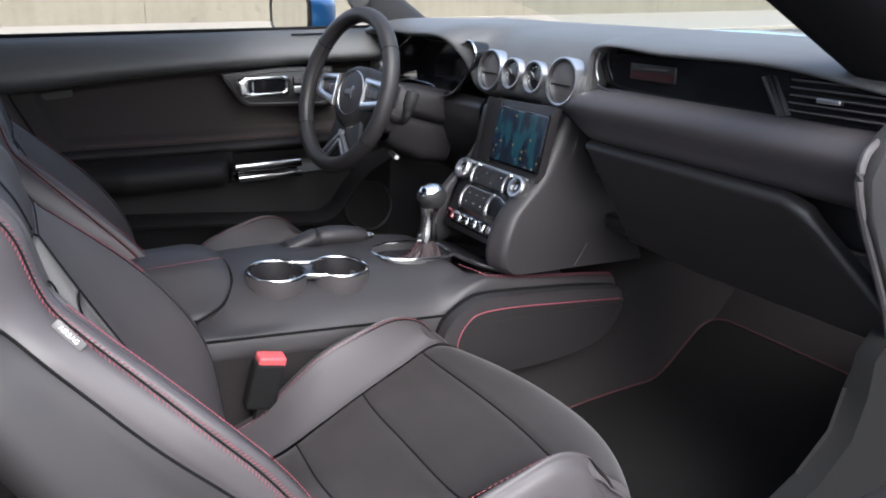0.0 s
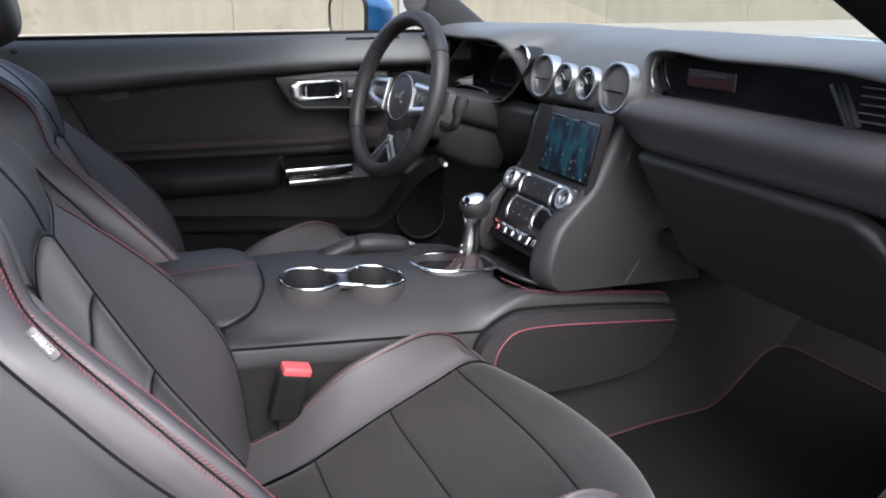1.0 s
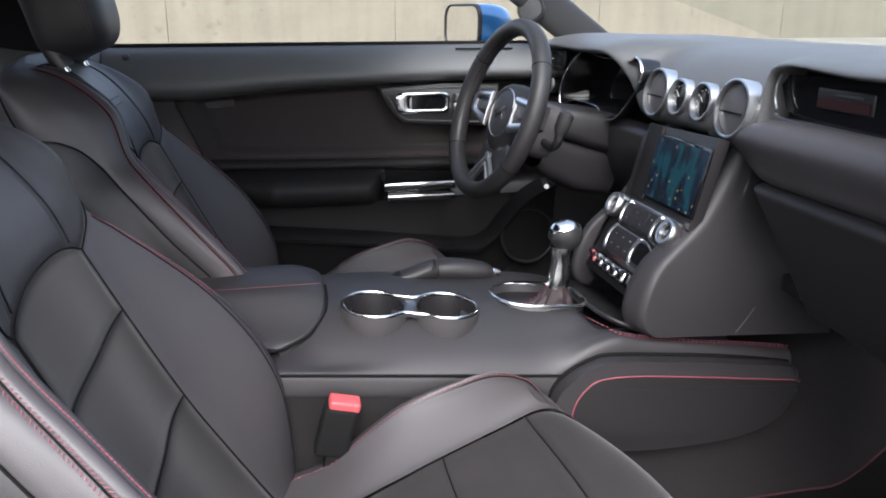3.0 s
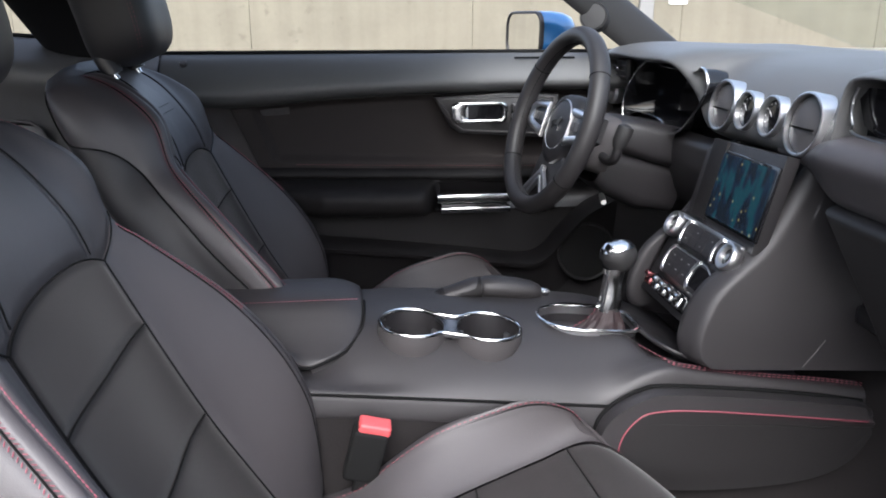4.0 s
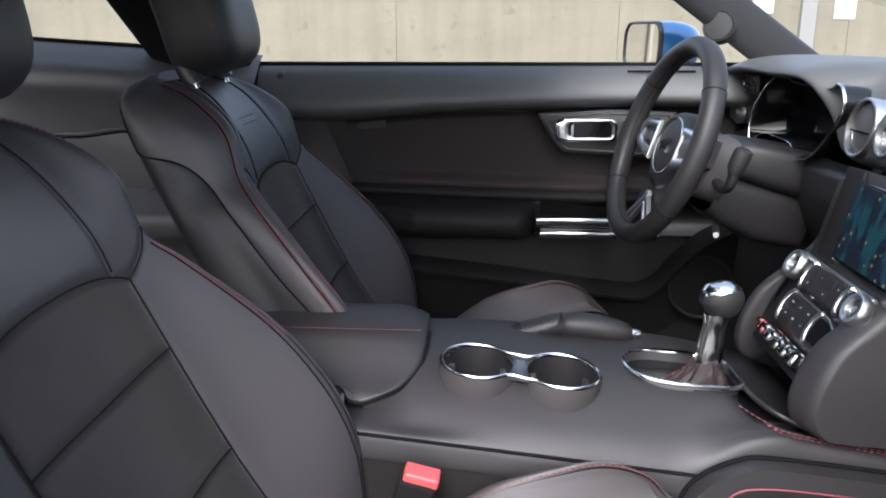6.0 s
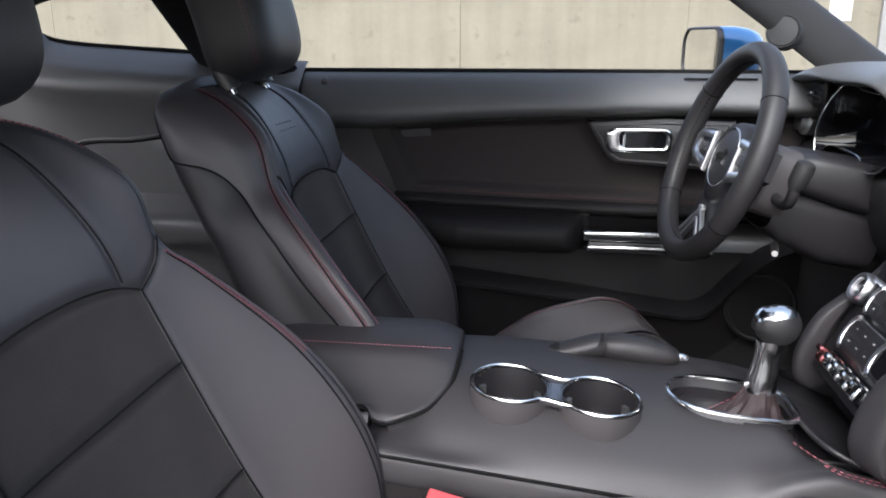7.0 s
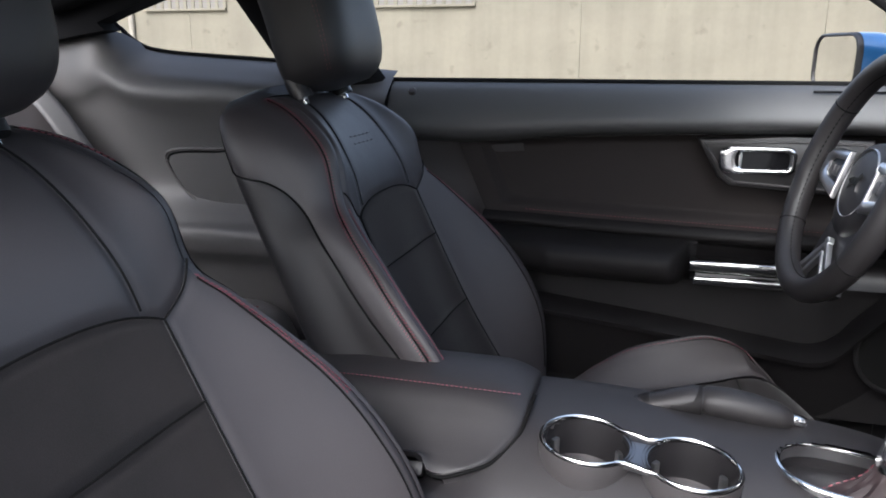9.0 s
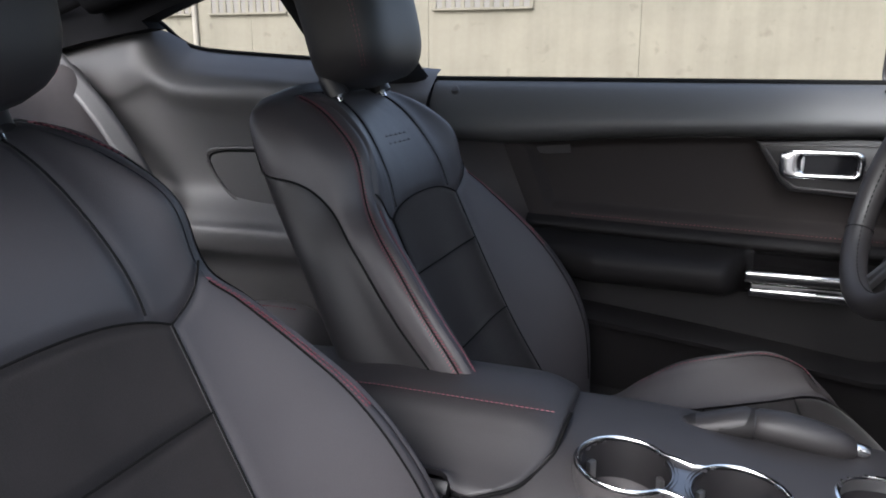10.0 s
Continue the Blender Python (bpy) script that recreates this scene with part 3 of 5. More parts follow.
def rear_belt():
    b = thing("rear_seat_belt", "grey rear seat belt webbing against the seat back", "seat belt", (-1.2, .45, .80))
    path = spline([(-1.345, .515, 1.01), (-1.300, .51, .968), (-1.225, .51, .895), (-1.160, .51, .812), (-1.10, .51, .72)], 30)
    rows = [[(p[0] + .014 * f, p[1] + .016 * f, p[2] + .006 * f) for f in (-1, -.5, 0, .5, 1)] for p in path]
    thick(part("webbing", grid_mesh(rows), WEBBING, b), .002, 0)
    return b


rear_belt()


# ---- centre console ----
def console():
    c = thing("center_console", "black leather-wrapped centre console with red stitching", "console", (0, 0, 0.30))
    zt = [(-.50, .575), (-.13, .603), (.0, .600), (.12, .590), (.22, .583), (.27, .571), (.32, .550), (.42, .532), (.60, .504)]
    secs = []
    for x in (-.50, -.36, -.25, -.205, -.18, -.155, -.13, -.06, 0, .12, .20, .26, .30, .34, .42, .52, .60):
        z = curve1(zt, x)
        dip = 0.0 if x < .27 else min(.03, (x - .27) * .8)
        r = min(1.0, max(0.0, (x - .19) / .13))
        r = r * r * (3 - 2 * r)
        zs = .546 - .106 * (x + .2)
        low = .026 * min(1.0, max(0.0, (-.165 - x) / .05))
        secs.append([(x, .150, .30), (x, .148, .50), (x, .140, z - .03), (x, .118, z - .004 - low), (x, .06, z + .003 - dip - low), (x, .01, z + .003 - dip - low), (x, -.032, z - .003 - dip - low), (x, -.066 - .010 * r, z - .018 * (1 - r) - dip * .8 - low), (x, -.097 - .006 * r, z - .037 * (1 - r) - .004 * r - low * .25), (x, -.123, max(z - .056 * (1 - r), zs + .008)), (x, -.140, max(z - .076 * (1 - r) - .010 * r, zs + .001)), (x, -.1455, zs - .014), (x, -.146, zs - .033), (x, -.136, zs - .039)])
    bm = loft(secs, 170, 230)
    holes = [(-.057, -.044, .0452, .0452), (.052, -.050, .0452, .0452), (-.002, -.047, .022, .019), (.212, -.006, .076, .050)]
    bmesh.ops.delete(bm, geom=[f for f in bm.faces if f.calc_center_median().z > .45 and any(((f.calc_center_median().x - a) / r) ** 2 + ((f.calc_center_median().y - b) / q) ** 2 < 1 for a, b, r, q in holes)], context='FACES')
    part("body", bm, CONSOLE, c)
    rows = [[(x, -.150 - .004 * f, .515 - .106 * (x + .2) - .16 * f) for x in np.linspace(-.5, .2, 8)] for f in (0, .3, .7, 1)]
    part("side_carpet", grid_mesh(rows), CARPET, c, "black carpet below the side panel")
    # groove along the side
    part("side_groove", tube([(x, -.1445, .546 - .106 * (x + .2)) for x in np.linspace(-.30, .24, 30)], .0022, 6), SEAM, c)
    # armrest lid: crowned top, steep side that flares out onto the console, arched at the latch
    prof = [(.117, .572, -.150), (.119, .604, -.140), (.106, .624, -.134), (.070, .635, -.131), (.030, .6375, -.130), (.000, .634, -.130), (-.022, .626, -.131), (-.039, .613, -.134), (-.054, .601, -.141), (-.068, .591, -.150), (-.083, .582, -.162), (-.095, .575, -.182), (-.102, .569, -.203)]
    lp = spline(prof, 70)
    arc = np.r_[0, np.cumsum(np.linalg.norm(np.diff(lp[:, :2], axis=0), axis=1))]

    def lid_at(j, x):
        y, z, xf = lp[j]
        sag = .012 * max(0.0, (-.32 - x) / .2) ** 1.5
        front = max(0.0, 1 - (xf - x) / .055)
        return (x, y, z - sag - .0175 * front ** 2.2 * max(0.0, (z - .575) / .06))
    rows = []
    for j in range(70):
        xf = lp[j][2]
        xs = list(np.linspace(-.50, xf - .012, 40)) + [xf - .007, xf - .003]
        row = []
        for x in xs:
            x_, y, z = lid_at(j, x)
            lift = .016 * math.exp(-((x + .247) / .022) ** 6) * max(0.0, min(1.0, (arc[j] - arc[-1] + .022) / .022)) if j > 40 else 0
            row.append((x_, y + lift * .55, z + lift))
        row += [(xf - .0006, lp[j][0] * .998, row[-1][2] - .002), (xf + .0004, lp[j][0] * .994, row[-1][2] - .006), (xf, lp[j][0] * .985, row[-1][2] - .022)]
        rows.append(row)
    rows.append([(q[0], q[1] + .002, q[2] - .008) for q in rows[-1]])
    lid = part("armrest_lid", grid_mesh(rows), CONSOLE, c, "padded leather armrest lid")
    part("lid_gap", tube([(lp[j][2] + .0022, lp[j][0] - .001, lp[j][1] - .0035 - .019 * max(0.0, (lp[j][1] - .575) / .06)) for j in range(24, 70)] + [(-.212, -.101, .5635), (-.222, -.100, .566)], .0021, 6), SEAM, c, "dark gap round the lid")
    part("stitching", dashes([(x, -.0185 - .003 * (x + .13), .6328 - .012 * max(0.0, (-.32 - x) / .2) ** 1.5) for x in np.linspace(-.46, -.136, 80)], .0006, .0040, .0016), REDTHREAD, lid, "red thread")
    latch = part("lid_latch", box(-.247, -.0945, .566, .040, .014, .016, .004, 2, pose(0, 0, 0, -38, 0, 0)), PLASTIC_DARK, c, "black latch tab in its recess")
    part("latch_edge", tube([(-.263, -.1035, .5625), (-.231, -.1035, .5625)], .0011, 6), PLASTIC, latch)
    # dark tray between the selector and the stack
    edge = spline([(.283, -.020), (.287, -.062), (.296, -.092), (.312, -.108), (.335, -.113), (.37, -.114)], 20)
    rows = []
    for ex, ey in edge:
        rows.append([(max(ex, .281), ey + (.105 - ey) * f, .5775 - .40 * (ex - .281) - (.006 if f > .02 else .0)) for f in (0, .03, .3, .6, 1)])
    thick(part("front_tray", grid_mesh(rows), PLASTIC_DARK, c, "black plastic tray"), .004, 1)
    # rail stitching towards the dashboard
    for off in (0.0, -.011):
        st = spline(([(.262, -.100, .5745)] if off == 0 else []) + [(.29, -.116 + off * .6, .562), (.32, -.122 + off * .5, .5505), (.42, -.123 + off * .5, .5325), (.52, -.123 + off * .5, .519), (.605, -.123 + off * .5, .5045)], 120)
        part("stitching", dashes(st + np.array([0, 0, .0006 if off == 0 else -.0006]), .0007), REDTHREAD, c, "red thread")
    # padded knee panel, its dark gap, inset and piping
    top = [(.186, .45), (.194, .484), (.216, .508), (.250, .525), (.285, .530), (.395, .519), (.50, .505), (.590, .488)]
    kp = spline([(x, z, 0) for x, z in top + [(.588, .455), (.562, .412), (.51, .388), (.42, .380), (.30, .385), (.20, .41)]], 70, True)
    k = part("knee_pad", plate([(p[0], p[1]) for p in kp], (0, -.142, 0), (1, 0, 0), (0, 0, 1), .032, .015, 5), CONSOLE, c, "padded leather knee panel")
    part("pad_gap", tube(spline([(x - .001, -.1485, z + .002) for x, z in top], 60), .0028, 6), SEAM, c)
    edge = [(.211, .425), (.219, .468), (.238, .494), (.262, .505), (.321, .504), (.43, .491), (.584, .470)]
    ki = spline([(x, z, 0) for x, z in edge + [(.590, .462), (.592, .448), (.565, .408), (.511, .384), (.42, .376), (.30, .381), (.20, .404)]], 70, True)
    part("knee_insert", plate([(p[0], p[1]) for p in ki], (0, -.143, 0), (1, 0, 0), (0, 0, 1), .0325, .003, 2), GLOVE, k, "dark inset panel")
    st = spline([(x, -.1760, z + .001) for x, z in edge], 100)
    part("piping", tube(st, .0012, 6), REDTHREAD, k, "red piping")
    return c


console()


def cup_holder():
    h = thing("cup_holder", "twin cup holder with chrome rim in the console", "cup holder", (0, -0.045, 0.60))
    tilt = pose(-.002, -.051, .5965, 3, 4.5, 0)
    a, b = (-.057, .004), (.052, -.002)
    R = .0455

    def outline(r, neck, n=40):
        out = []
        for i in range(n):
            t = radians(44 + 272 * i / (n - 1))
            out.append((a[0] + r * math.cos(t), a[1] + r * math.sin(t)))
        out += [(-.012, a[1] - neck), (.006, b[1] - neck)]
        for i in range(n):
            t = radians(224 + 272 * i / (n - 1))
            out.append((b[0] + r * math.cos(t), b[1] + r * math.sin(t)))
        out += [(.006, b[1] + neck), (-.012, a[1] + neck)]
        return out
    M = tilt
    u, v = (M.to_3x3() @ Vector((1, 0, 0))), (M.to_3x3() @ Vector((0, 1, 0)))
    part("rim", ring_frame(outline(R + .0042, .0335), outline(R, .0285), M.translation, u, v, .0048, .003), CHROME, h, "satin chrome rim")
    n = u.cross(v)
    arc = [(a[0] + R * math.cos(t), a[1] + R * math.sin(t)) for t in np.linspace(-.68, .68, 9)] + [(b[0] + R * math.cos(t), b[1] + R * math.sin(t)) for t in np.linspace(math.pi - .68, math.pi + .68, 9)]
    part("bridge", plate(arc, M.translation - n * .006, u, v, .0060, .0008), SATIN_DARK, h, "satin saddle between the cups")
    for q in (a, b):
        o = M.translation + u * q[0] + v * q[1]
        part("bowl", lathe([(R + .0055, .001), (R + .0055, -.012), (R + .001, -.035), (R - .009, -.058), (R - .021, -.078)], o, n, 48, caps=False), PLASTIC, h, "moulded outer bowl")
        part("cup", lathe([(R + .002, .002), (R - .001, -.02), (R - .004, -.07), (R - .008, -.078), (.0001, -.078)], o, n, 48, caps=False), PLASTIC_DARK, h)
        for k in range(3):
            t = 2 * math.pi * k / 3 + .5
            o2 = o + (u * math.cos(t) + v * math.sin(t)) * (R - .005) - n * .028
            part("grip_tab", box(*o2, .010, .006, .022, .002, 2, pose(0, 0, 0, 0, 0, math.degrees(t) + 90)), SATIN, h)
    return h


cup_holder()


def shifter():
    s = thing("gear_shifter", "chrome gear selector with black leather boot", "gear lever", (0.24, -0.005, 0.58))
    o = Vector((.212, -.006, .580))
    u, v = Vector((.994, 0, -.10)), Vector((0, 1, 0))

    def egg(k):
        out = []
        for t in [2 * math.pi * i / 56 for i in range(56)]:
            ca, sa = math.cos(t), math.sin(t)
            e = .45 if ca > 0 else .85
            out.append(((.080 + k) * math.copysign(abs(ca) ** e, ca), (.056 + k) * math.copysign(abs(sa) ** e, sa) * (1 - .10 * ca)))
        return out
    part("bezel", ring_frame(egg(0), egg(-.006), o, u, v, .0045, .003), CHROME, s, "satin chrome bezel")
    part("well", plate(egg(-.002), o + Vector((0, 0, -.026)), u, v, .003, 0), PLASTIC_DARK, s)
    for h0, h1, m_ in ((.001, -.011, SATIN), (-.011, -.030, PLASTIC_DARK)):
        part("well_side", grid_mesh([[o + u * a + v * b + Vector((0, 0, h)) for a, b in egg(-.007)] for h in (h0, h1)], True), m_, s, "satin inner wall" if h0 > 0 else "")
    base = Vector((.246, -.010, .604))
    d = Vector((.10, 0, 1)).normalized()
    rows = []
    for f in np.linspace(0, 1, 22):
        row = []
        for a in [2 * math.pi * k / 56 for k in range(56)]:
            ca, sa = math.cos(a), math.sin(a)
            g = (1 - f) ** 1.35
            fold = math.sin(9 * a + 4 * f) * .10 * math.sin(math.pi * min(1, f * 1.1)) + .05 * math.sin(17 * a - 6 * f) * f * (1 - f) * 4
            rx = .0165 + ((.056 if ca < 0 else .018) * g)
            ry = .0155 + .018 * g
            row.append((.246 + rx * (1 + fold) * ca, -.010 + ry * (1 + fold) * sa, .556 + .050 * f ** 1.8 + .006 * g * math.sin(7 * a) * f))
        rows.append(row)
    part("boot", grid_mesh(rows, True), BOOT, s, "creased dark leather boot")
    part("boot_stitching", dashes([Vector(r[25]) + Vector((-.0008, 0, .0012)) for r in rows[2:-2]], .0008), REDTHREAD, s, "red thread")
    rows = []
    for rad, h in ((.0175, -.008), (.0180, .000), (.0165, .012), (.0145, .030), (.0140, .042), (.0155, .052), (.0180, .060)):
        rows.append([base + d * h + Vector((rad * math.copysign(abs(math.cos(a)) ** .7, math.cos(a)), .9 * rad * math.copysign(abs(math.sin(a)) ** .7, math.sin(a)), 0)) for a in [2 * math.pi * k / 32 for k in range(32)]])
    part("lever", grid_mesh(rows, True), CHROME, s, "chrome lever")
    k = Vector((.2585, -.010, .681))
    ang = [2 * math.pi * j / 36 for j in range(36)]

    def head(t, a, g):
        """Rounded pistol-like head, longer to the front and flatter under the rear lip."""
        x = .0265 * math.sin(t) ** .85 * math.cos(a)
        z = .0250 * math.cos(t)
        lip = .004 if x < -.012 and z > -.004 else 0
        return k + Vector(((x - .10 * z * (z > 0)) * g - lip, .0225 * math.sin(t) ** .85 * math.sin(a) * g, (z + .08 * x) * g))
    part("knob", grid_mesh([[head(t, a, 1.0) for a in ang] for t in np.linspace(.01, math.pi - .01, 24)], True), PILLAR, s, "black knob")
    rows = [[head(t + .30 * max(0, -math.cos(a)), a, 1.035) for a in ang] for t in np.linspace(.01, .95, 12)]
    rows.append([head(.97 + .30 * max(0, -math.cos(a)), a, .985) for a in ang])
    part("knob_cap", grid_mesh(rows, True), CHROME, s, "chrome cap")
    part("knob_window", box(*(k + Vector((-.0265, -.004, .0105))), .006, .014, .006, .001), PIANO, s)
    return s


shifter()


def hand_brake():
    b = thing("hand_brake", "black leather hand brake lever with chrome button", "hand brake", (0.05, 0.075, 0.59))
    rows = []
    for x, z, ry, rz in ((-.06, .588, .010, .004), (-.02, .594, .016, .010), (.02, .604, .018, .014), (.05, .611, .019, .017), (.062, .611, .016, .015), (.066, .611, .019, .0175), (.09, .610, .020, .019), (.12, .606, .0195, .0185), (.145, .602, .017, .016), (.158, .600, .012, .011), (.162, .599, .006, .006)):
        rows.append([(x, .078 + ry * math.cos(a), z + rz * math.sin(a) - .002) for a in [2 * math.pi * k / 20 for k in range(20)]])
    part("grip", grid_mesh(rows, True), SHELLSKIN, b)
    rows = []
    for f in np.linspace(0, 1, 26):
        x = -.075 + .135 * f
        z = .586 + .022 * f ** 1.3
        row = []
        for k in range(28):
            a = 2 * math.pi * k / 28
            fold = 1 + .10 * math.sin(11 * f * math.pi + 2.2 * math.sin(a)) * math.sin(math.pi * min(1, f * 1.15)) * (.4 + .6 * abs(math.sin(a)))
            row.append((x, .078 + (.010 + .011 * f) * fold * math.cos(a), z + (.005 + .013 * f) * fold * math.sin(a)))
        rows.append(row)
    part("gaiter", grid_mesh(rows, True), LOWERPLASTIC, b, "wrinkled black leather gaiter")
    part("button", lathe([(.0068, 0), (.0068, .012), (.0055, .014), (.0001, .0142)], (.160, .078, .598), (1, 0, -.18), 16), CHROME, b, "chrome button")
    return b


hand_brake()


# ---- dashboard ----
def dashboard():
    d = thing("dashboard", "black soft-touch dashboard with silver-ringed round vents", "dashboard", (0.6, 0, 0.6))
    secs = []
    drv = [(1.10, .948), (.85, .966), (.65, .972), (.52, .975), (.455, .968), (.425, .955), (.430, .945), (.47, .94), (.52, .93)]
    mid = [(1.12, .948), (.86, .966), (.66, .970), (.56, .962), (.51, .945), (.478, .915), (.462, .880), (.462, .850), (.50, .832)]
    pas = [(1.10, .948), (.85, .966), (.65, .974), (.55, .972), (.50, .966), (.474, .959), (.470, .952), (.482, .949), (.52, .948)]
    turn = [((a + c) / 2, (b + e) / 2) for (a, b), (c, e) in zip(drv, mid)]
    for y, p in ((.70, drv), (.58, drv), (.40, drv), (.26, drv), (.205, turn), (.165, mid), (.06, mid), (-.06, mid), (-.172, mid), (-.196, pas), (-.35, pas), (-.55, pas), (-.72, pas)):
        drop = .02 if abs(y) > .65 else 0
        secs.append([(x, y, z - drop * (x < .7)) for x, z in p])
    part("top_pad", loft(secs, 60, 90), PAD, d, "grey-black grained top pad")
    # recessed passenger trim, its frame and rolled lower edge
    pts = [(-.20, .945), (-.185, .93), (-.20, .900), (-.23, .888), (-.45, .886), (-.72, .882), (-.72, .948), (-.5, .950)]
    part("trim_strip", plate([(-y, z) for y, z in pts], (.494, 0, 0), (0, -1, 0), (0, 0, 1), .004, 0), PIANO, d, "dark glossy trim")
    fr = spline([(.482, -.192, .945), (.478, -.190, .925), (.475, -.200, .902), (.474, -.225, .888), (.474, -.45, .884), (.474, -.715, .880)], 60)
    part("trim_edge", tube(fr, .0020, 8), SATIN_DARK, d, "thin satin trim edge")
    bad = part("badge", box(.490, -.312, .921, .004, .100, .026, .002), PLASTIC_DARK, d, "metal badge plate")
    for z, w in ((.928, .05), ):
        part("badge_bar", box(.4868, -.322, z, .002, w, .003, 0), PLASTIC, bad)
    part("badge_field", box(.4872, -.312, .9165, .002, .092, .012, 0), BADGE_RED, bad)
    full = [(.500, .887), (.476, .887), (.453, .881), (.439, .866), (.438, .850), (.450, .826), (.464, .802), (.50, .786)]
    none = [(.480, .862), (.470, .858), (.464, .854), (.462, .848), (.464, .842), (.470, .838), (.482, .834), (.50, .830)]
    secs = []
    for y, k in ((-.06, 0), (-.10, .05), (-.14, .35), (-.18, .8), (-.22, 1), (-.35, 1), (-.5, 1), (-.70, 1), (-.725, 1)):
        secs.append([(a + (c - a) * k + (.02 if y < -.71 else 0), y, b + (e - b) * k) for (a, b), (c, e) in zip(none, full)])
    part("lower_roll", loft(secs, 36, 60), LEATHER, d, "rolled black lower edge")
    # vents
    for y, r, op in ((.113, .040, 0), (.037, .029, 1), (-.036, .029, 1), (-.122, .042, 0)):
        ax = Vector((-.97, 0, .17)).normalized()
        o = Vector((.470, y, .889))
        v = part("round_vent", lathe([(r + .001, -.03), (r + .0015, .010), (r + .001, .0145), (r - .001, .0155), (r - .003, .0145), (r - .0035, .006), (r - .004, -.03)], o, ax, 40, True), SATIN, d, "satin silver ring")
        if op:
            part("gauge_face", lathe([(.0001, .008), (r - .004, .007)], o, ax, 32, caps=False), PIANO, v)
            e1, e2 = Vector((0, 1, 0)), Vector((.17, 0, .985))
            for k in range(9):
                t = radians(-30 + 30 * k)
                q = o + ax * .0088 + (e1 * math.cos(t) + e2 * math.sin(t)) * (r - .010)
                part("gauge_tick", box(*q, .001, .0022, .0022, 0), LETTER, v)
            part("gauge_needle", tube([o + ax * .010, o + ax * .010 + e1 * .009 + e2 * .008], .0007, 5), LETTER, v)
        else:
            part("vent_flap", lathe([(.0001, .013), (r * .4, .0125), (r - .005, .008)], o, ax, 32), PLASTIC, v)
            part("vent_slot", box(*(o + ax * .0135 - Vector((.17, 0, .97)) * .006), .002, r * 1.3, .0025, 0), SEAM, v)
    # outer vent at the passenger's end
    ov = part("outer_vent", box(.500, -.64, .916, .01, .15, .056, .004), PLASTIC_DARK, d)
    for k in range(5):
        part("vent_slat", box(.488, -.642, .897 + .0098 * k, .018, .14, .0022, .0006, 1, pose(0, 0, 0, 0, 12, 0)), PLASTIC, ov)
    part("vent_divider", box(.484, -.545, .912, .012, .006, .060, .002, 2, pose(0, 0, 0, -33, 0, 0)), SATIN_DARK, ov)
    part("vent_tab", box(.478, -.632, .916, .008, .034, .006, .002), SATIN, ov)
    # glove box lid
    gl = [(-.20, 0), (-.60, -.004), (-.634, -.018), (-.652, -.045), (-.775, -.185), (-.77, -.20), (-.40, -.198), (-.25, -.192)]
    part("glove_box_lid", plate([(-y, z) for y, z in gl], (.470, 0, .800), (0, -1, 0), (-.40, 0, .9165), .022, .012, 4), GLOVE, d, "closed glove box lid")
    part("under_panel", box(.66, -.43, .625, .20, .58, .03, .01), PLASTIC_DARK, d)
    part("end_cap", plate([(.42, .895), (.399, .85), (.412, .80), (.44, .76), (.54, .60), (.75, .62), (.75, .93), (.47, .93)], (0, -.732, 0), (1, 0, 0), (0, 0, 1), .02, .006), PILLAR, d)
    part("end_cap_seal", tube(spline([(.45, -.735, .897), (.404, -.738, .880), (.394, -.74, .843), (.418, -.74, .793), (.455, -.74, .735), (.50, -.74, .66), (.53, -.74, .58)], 30), .005, 8), PLASTIC, d)
    part("backing", box(.62, -.05, .80, .18, 1.34, .16, .01), PLASTIC_DARK, d)
    # driver's side: hood, instrument cluster, lower panel
    cl = [(.552, .855), (.530, .888), (.482, .922), (.435, .943), (.405, .947), (.372, .944), (.345, .939), (.264, .938), (.200, .939), (.180, .947), (.162, .941), (.150, .922), (.160, .900), (.191, .870), (.235, .836), (.275, .820), (.312, .823), (.324, .834), (.345, .840), (.410, .841), (.470, .838), (.510, .825), (.545, .815)]
    out = [(-p[0], p[1]) for p in spline([(a, b, 0) for a, b in cl], 110, True)]
    mx, mz = -.335, .885

    def grown(k, g):
        return [(mx + (a - mx) * k, mz + (b - mz) * g) for a, b in out]
    part("cluster_ring", ring_frame(out, grown(.984, .955), (.450, 0, 0), (0, -1, 0), (0, 0, 1), .004, .0015), CHROME, d, "thin bright cluster surround")
    rows = [[(x, -a, b) for a, b in grown(k, g)] for x, k, g in ((.450, .985, .957), (.470, .97, .94), (.500, .93, .88), (.515, .90, .82))]
    part("cluster_bowl", grid_mesh(rows, True), PIANO, d, "glossy black cluster surround")
    part("cluster_face", plate(grown(.92, .86), (.514, 0, 0), (0, -1, 0), (0, 0, 1), .003, 0), PIANO, d, "dark instrument glass")
    dv = part("side_vent", box(.466, .605, .918, .02, .075, .05, .012, 3), PLASTIC_DARK, d)
    for k in range(4):
        part("vent_slat", box(.456, .605, .902 + .011 * k, .016, .066, .0024, .0006, 1, pose(0, 0, 0, 0, 12, 0)), PLASTIC, dv)
    part("vent_tab", box(.448, .605, .919, .006, .018, .006, .002), CHROME, dv)
    part("light_switch", lathe([(.022, -.01), (.022, .006), (.019, .009), (.015, .010), (.013, .020), (.0001, .021)], (.462, .648, .858), (-1, -.25, .1), 28), SATIN, d, "satin rotary switch")
    secs = []
    for y in (.70, .56, .40, .24, .15):
        secs.append([(x, y, z) for x, z in ((.475, .828), (.462, .815), (.458, .80), (.462, .76), (.50, .68), (.60, .60))])
    part("driver_fascia", loft(secs, 30, 20), PLASTIC_DARK, d)
    part("cluster_backing", box(.54, .42, .875, .02, .54, .12, .004), PLASTIC_DARK, d)
    return d


dashboard()


